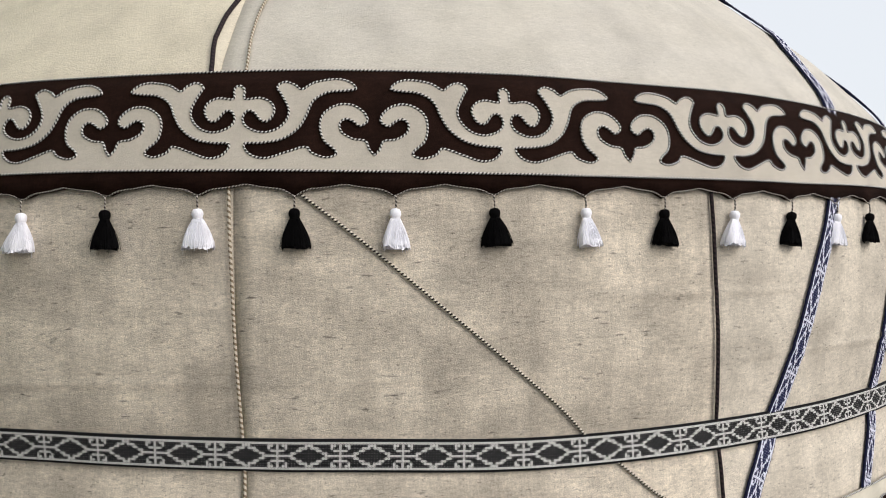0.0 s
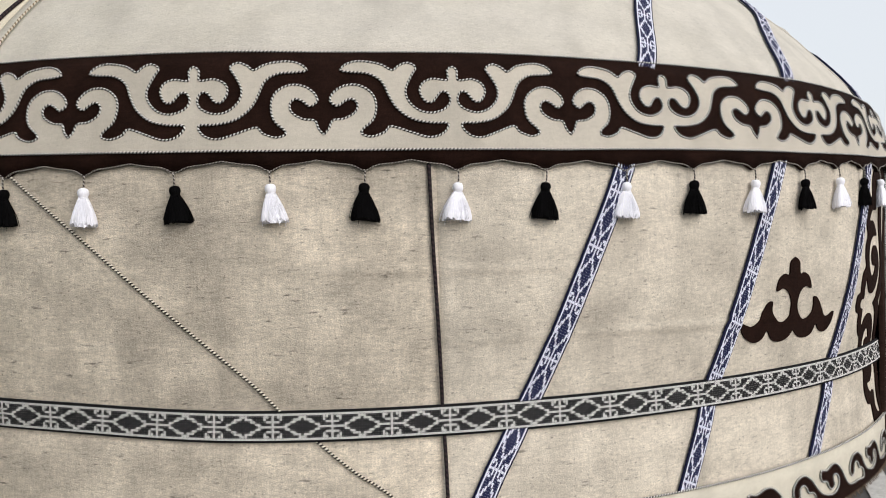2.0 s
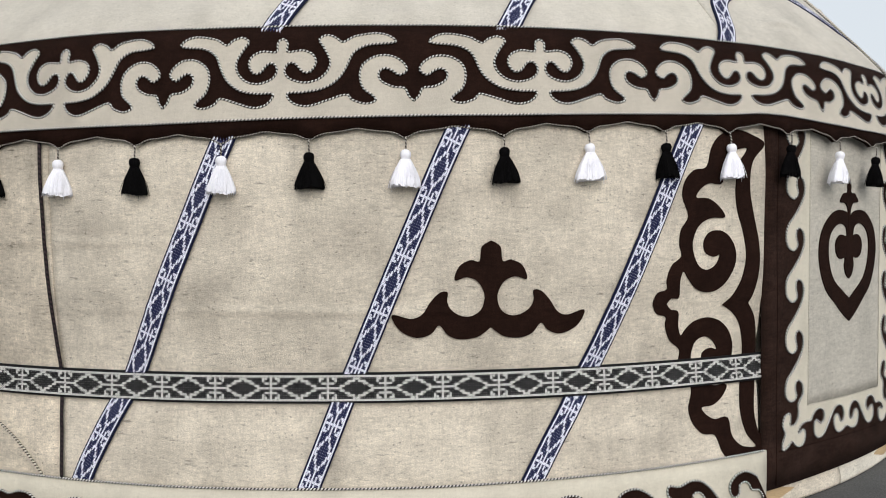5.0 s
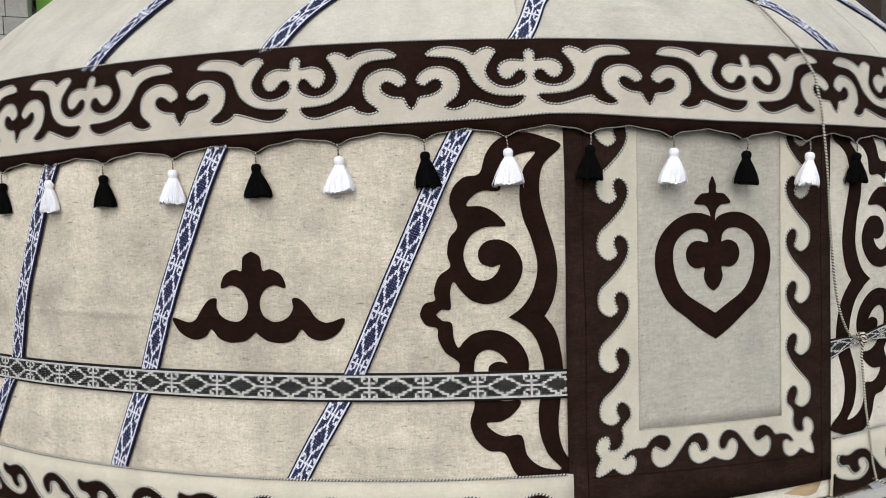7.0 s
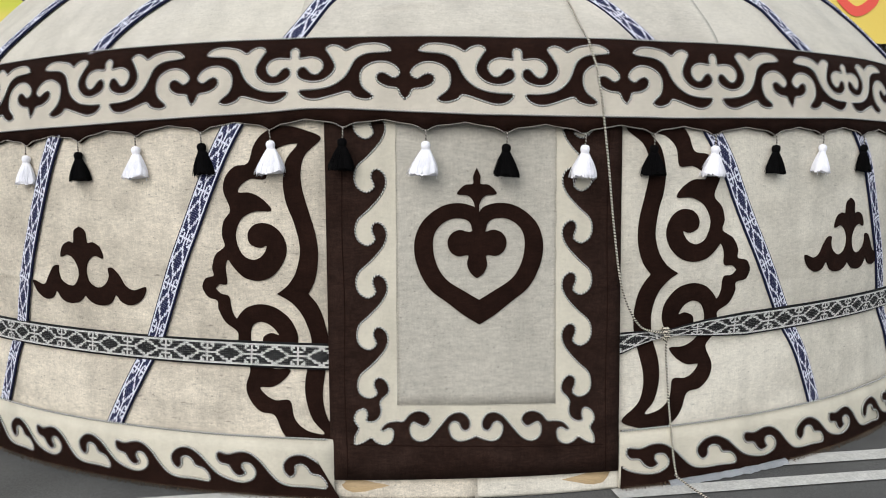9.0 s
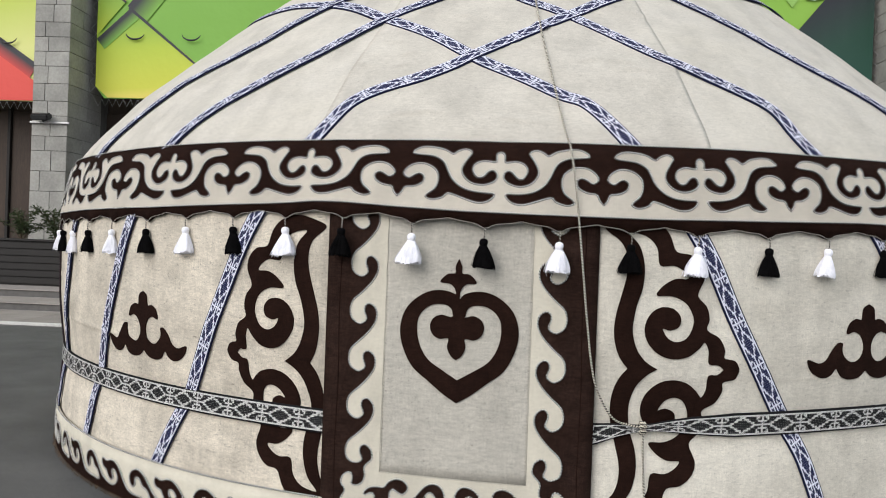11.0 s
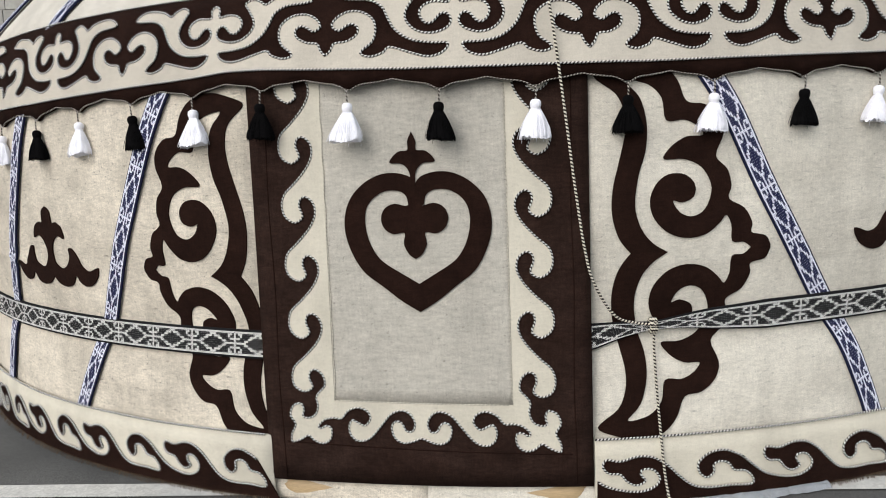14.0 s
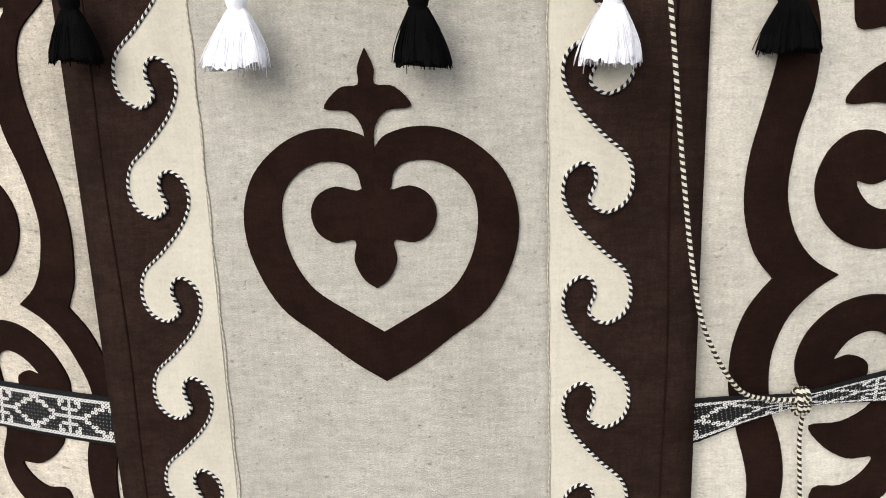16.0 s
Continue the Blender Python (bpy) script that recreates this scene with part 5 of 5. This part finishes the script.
# planters with shrubs on the top step
LEAF_M = mat("dark_green_leaf", (0.05, 0.075, 0.03), rough=0.6, vary=0.3, scale=3, grain=30, gmix=0.2, piece=0.1, tint=(0.10, 0.12, 0.06), tmix=0.6, tscale=4)
TWIG = mat("brown_twig", (0.09, 0.065, 0.045), vary=0.2)
for i, y0 in enumerate((-18.2, -15.5, -12.8, -10.1)):
    planter = thing("planter", "long dark slatted planter box on the top step", "planter", group="planters by the building")
    part("planter_body", fac((4.32, y0 + 0.03, 0.32), (4.95, y0 + 2.47, 1.30)), BLACKWOOD, planter)
    for z in np.arange(0.36, 1.28, 0.155):
        part("slat", fac((4.95, y0, z), (4.985, y0 + 2.5, z + 0.135), 0.006), BLACKWOOD, planter)
    part("rim", fac((4.28, y0 - 0.02, 1.30), (5.01, y0 + 2.52, 1.345), 0.01), BLACKWOOD, planter)
    for j in range(3):
        g = random.Random(40 + 3 * i + j)
        shrub = thing("shrub", "small dark green leafy shrub growing in the planter", "shrub", group="shrubs in the planters")
        c = Vector((4.64, y0 + 0.45 + 0.82 * j, 1.30))
        bm, lm = bmesh.new(), bmesh.new()
        for k in range(16):
            a, reach, h = g.uniform(0, 6.28), g.uniform(0.1, 0.5), g.uniform(0.25, 0.75)
            tip = c + Vector((0.6 * reach * math.cos(a), reach * math.sin(a), h))
            mid = c + Vector((0.2 * reach * math.cos(a), 0.4 * reach * math.sin(a), h * 0.6))
            line = spline([c - Vector((0, 0, 0.03)), mid, tip], 4)
            tube(bm, [FM @ p for p in line], 0.009, 4, taper=lambda f: 1 - 0.8 * f)
            for p in line[3:]:
                for q in range(9):
                    d = Vector((g.gauss(0, 1), g.gauss(0, 1), g.gauss(0.2, 0.8))).normalized()
                    s = d.orthogonal().normalized() * g.uniform(0.012, 0.022)
                    o = p + d * g.uniform(0, 0.05)
                    e = o + d * g.uniform(0.06, 0.13)
                    mm = (o + e) / 2
                    lm.faces.new([lm.verts.new(FM @ v) for v in (o, mm + s, e, mm - s)])
        part("shrub_stems", bm, TWIG, shrub)
        part("shrub_leaves", lm, LEAF_M, shrub)
